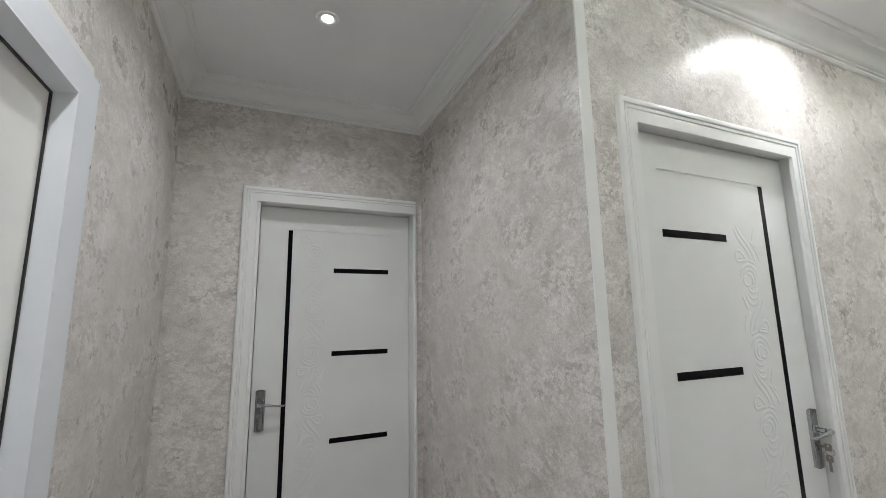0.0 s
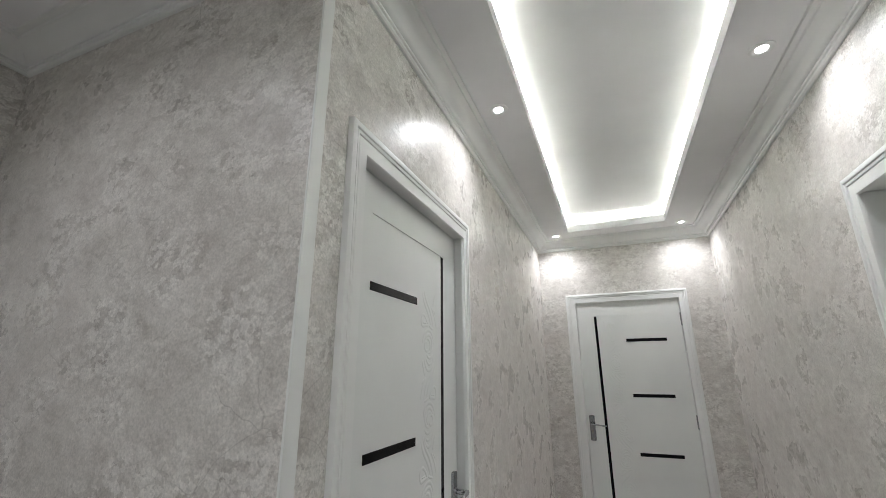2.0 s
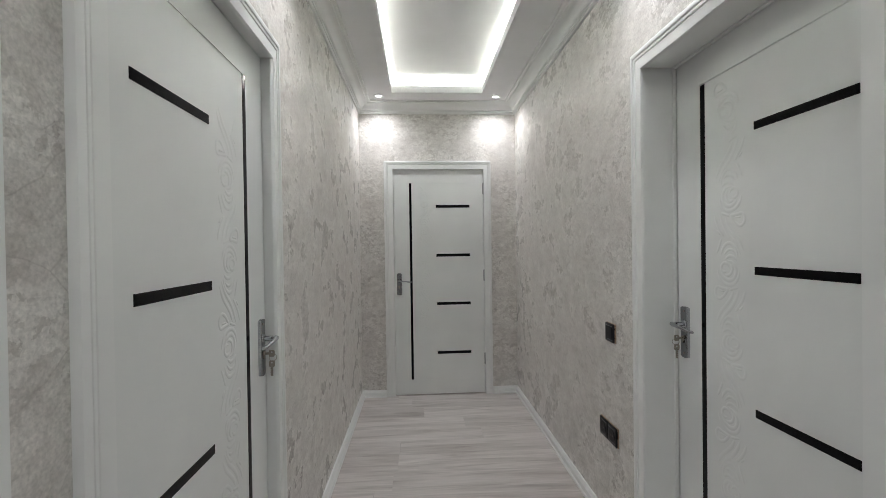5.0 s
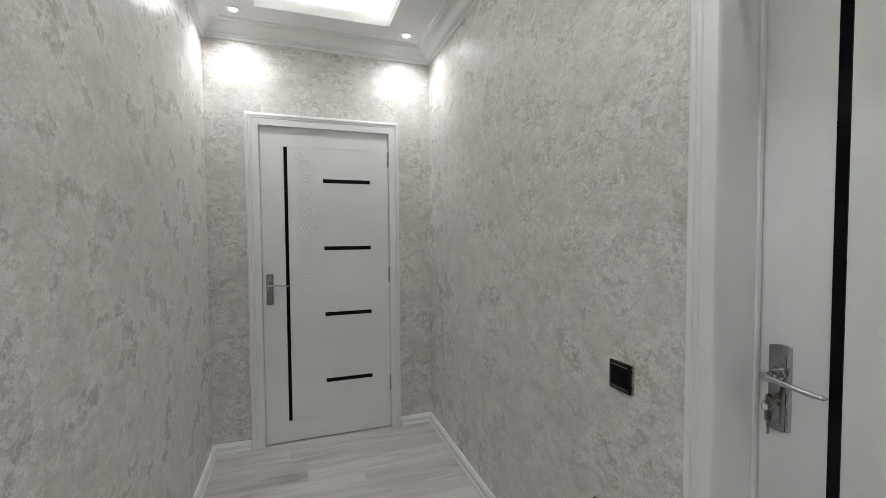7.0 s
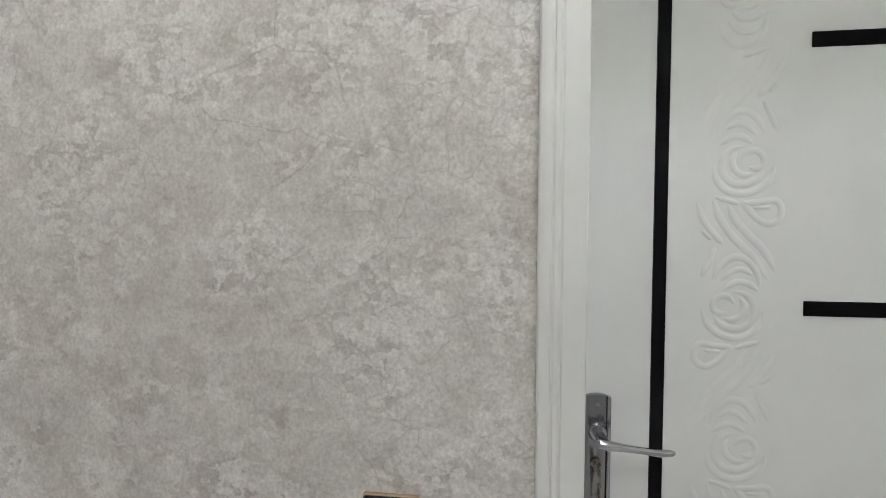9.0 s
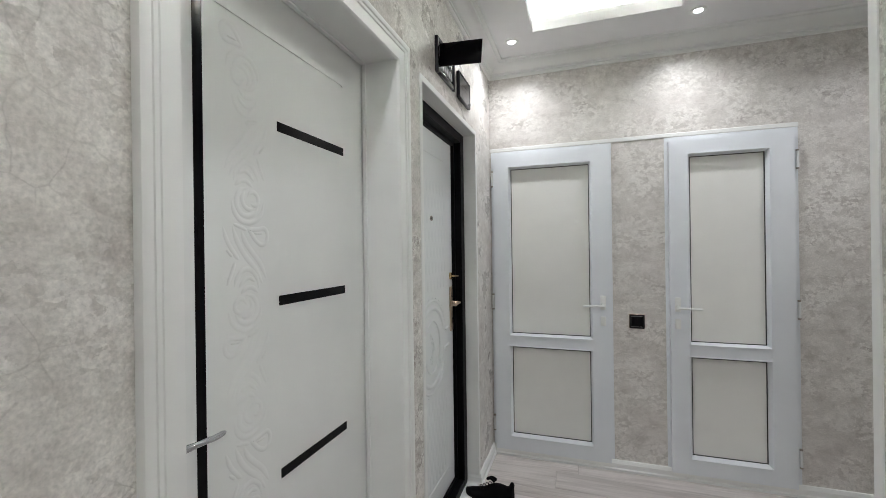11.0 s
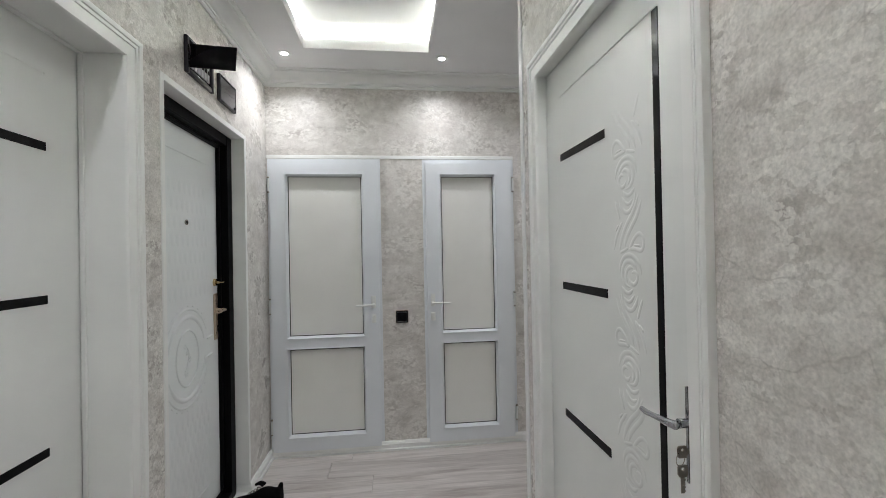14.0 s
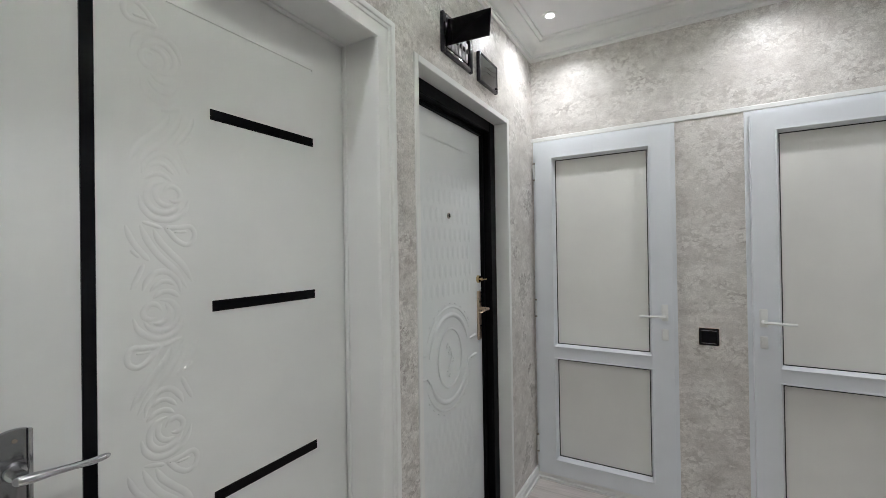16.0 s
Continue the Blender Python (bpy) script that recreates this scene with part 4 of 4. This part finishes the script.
# ---- shoes by the entrance ----
def shoe(m, label):
    ob = thing("shoe", m, label, "shoe", "shoes by the entrance")
    L = 0.28

    def outline(t):
        half = 0.030 + 0.016 * math.sin(math.pi * min(1, t * 1.02) ** 0.8) + 0.008 * math.exp(-((t - 0.70) / 0.16) ** 2)
        return half * min(1.0, (1.02 - t) / 0.10) ** 0.5 * min(1.0, (t + 0.03) / 0.06) ** 0.5

    def loft(low, high, narrow):
        bm = bmesh.new()
        rows, n, k = [], 26, 14
        for i in range(n + 1):
            t = i / n
            hw, z0, z1 = outline(t), low(t), high(t)
            row = []
            for j in range(k + 1):
                a = math.pi * j / k
                row.append(bm.verts.new((t * L, hw * math.cos(a) * (1 - narrow * math.sin(a)), z0 + (z1 - z0) * math.sin(a) ** 0.55)))
            rows.append(row)
        for p, q in zip(rows, rows[1:]):
            for j in range(k):
                bm.faces.new((p[j], p[j + 1], q[j + 1], q[j]))
            bm.faces.new((p[k], p[0], q[0], q[k]))
        bm.faces.new(rows[0])
        bm.faces.new(rows[-1][::-1])
        return bm

    part("upper", loft(lambda t: 0.024, lambda t: 0.035 + 0.068 * (1 / (1 + math.exp((t - 0.52) * 11))) + 0.022 * math.exp(-((t - 0.02) / 0.06) ** 2) + 0.016 * math.sin(math.pi * t), 0.25), CLOTH, ob, smooth=True)
    part("sole", loft(lambda t: 0.0, lambda t: 0.028 + 0.006 * abs(2 * t - 1), -0.04), RUBBER, ob, smooth=True)
    bm = bmesh.new()
    tube(bm, curve_points([(0.02, 0, 0.095), (-0.002, 0, 0.118), (0.002, 0, 0.135), (0.012, 0, 0.125), (0.02, 0, 0.105)], 4), [0.006] * 17, 1.0, 8)
    part("heel_loop", bm, CLOTH, ob, smooth=True)
    bm = bmesh.new()
    tube(bm, curve_points([(0.10, -0.012, 0.118), (0.125, -0.008, 0.13), (0.15, 0.0, 0.118), (0.125, 0.008, 0.13), (0.10, 0.012, 0.12)], 4), [0.007] * 17, 1.0, 8)
    part("tongue", bm, CLOTH, ob, smooth=True)
    for i in range(4):
        x = 0.135 + 0.018 * i
        bm = bmesh.new()
        z = 0.108 - 0.011 * i
        tube(bm, curve_points([(x, -0.026, z - 0.022), (x + 0.004, 0, z - 0.004), (x, 0.026, z - 0.022)], 5), [0.0022] * 11, 1.0, 6)
        part("lace", bm, CLOTH, ob, smooth=True)
    return ob


shoe(pose(1.185, 0.615, 0.0, 0, 0, -14), "worn black textile shoe on the floor by the entrance door")

# ---- laminate planks ----
PLANK_W, PLANK_L, JOINT = 0.192, 1.285, 0.0003
y = PY - 0.06
rnd = random.Random(4)
meshes = {}
while y < EY + 0.1:
    x0, x1 = (DX - 0.1 if y < CY else LX - 0.1), RX + 0.12
    x = x0 - rnd.uniform(0.05, 1.0)
    while x < x1:
        a, b = max(x, x0), min(x + PLANK_L, x1)
        if b - a > 0.02:
            size = round(b - a, 2)
            if size not in meshes:
                bm = boxed(0, size - JOINT, 0, PLANK_W - JOINT, -0.008, 0.0, 0.0003, 1)
                me = bpy.data.meshes.new("plank")
                bm.to_mesh(me)
                bm.free()
                me.materials.append(LAMINATE)
                meshes[size] = me
            plank = new("plank", meshes[size])
            plank.parent = subfloor
            plank.matrix_basis = pose(a, y, 0)
        x += PLANK_L
    y += PLANK_W
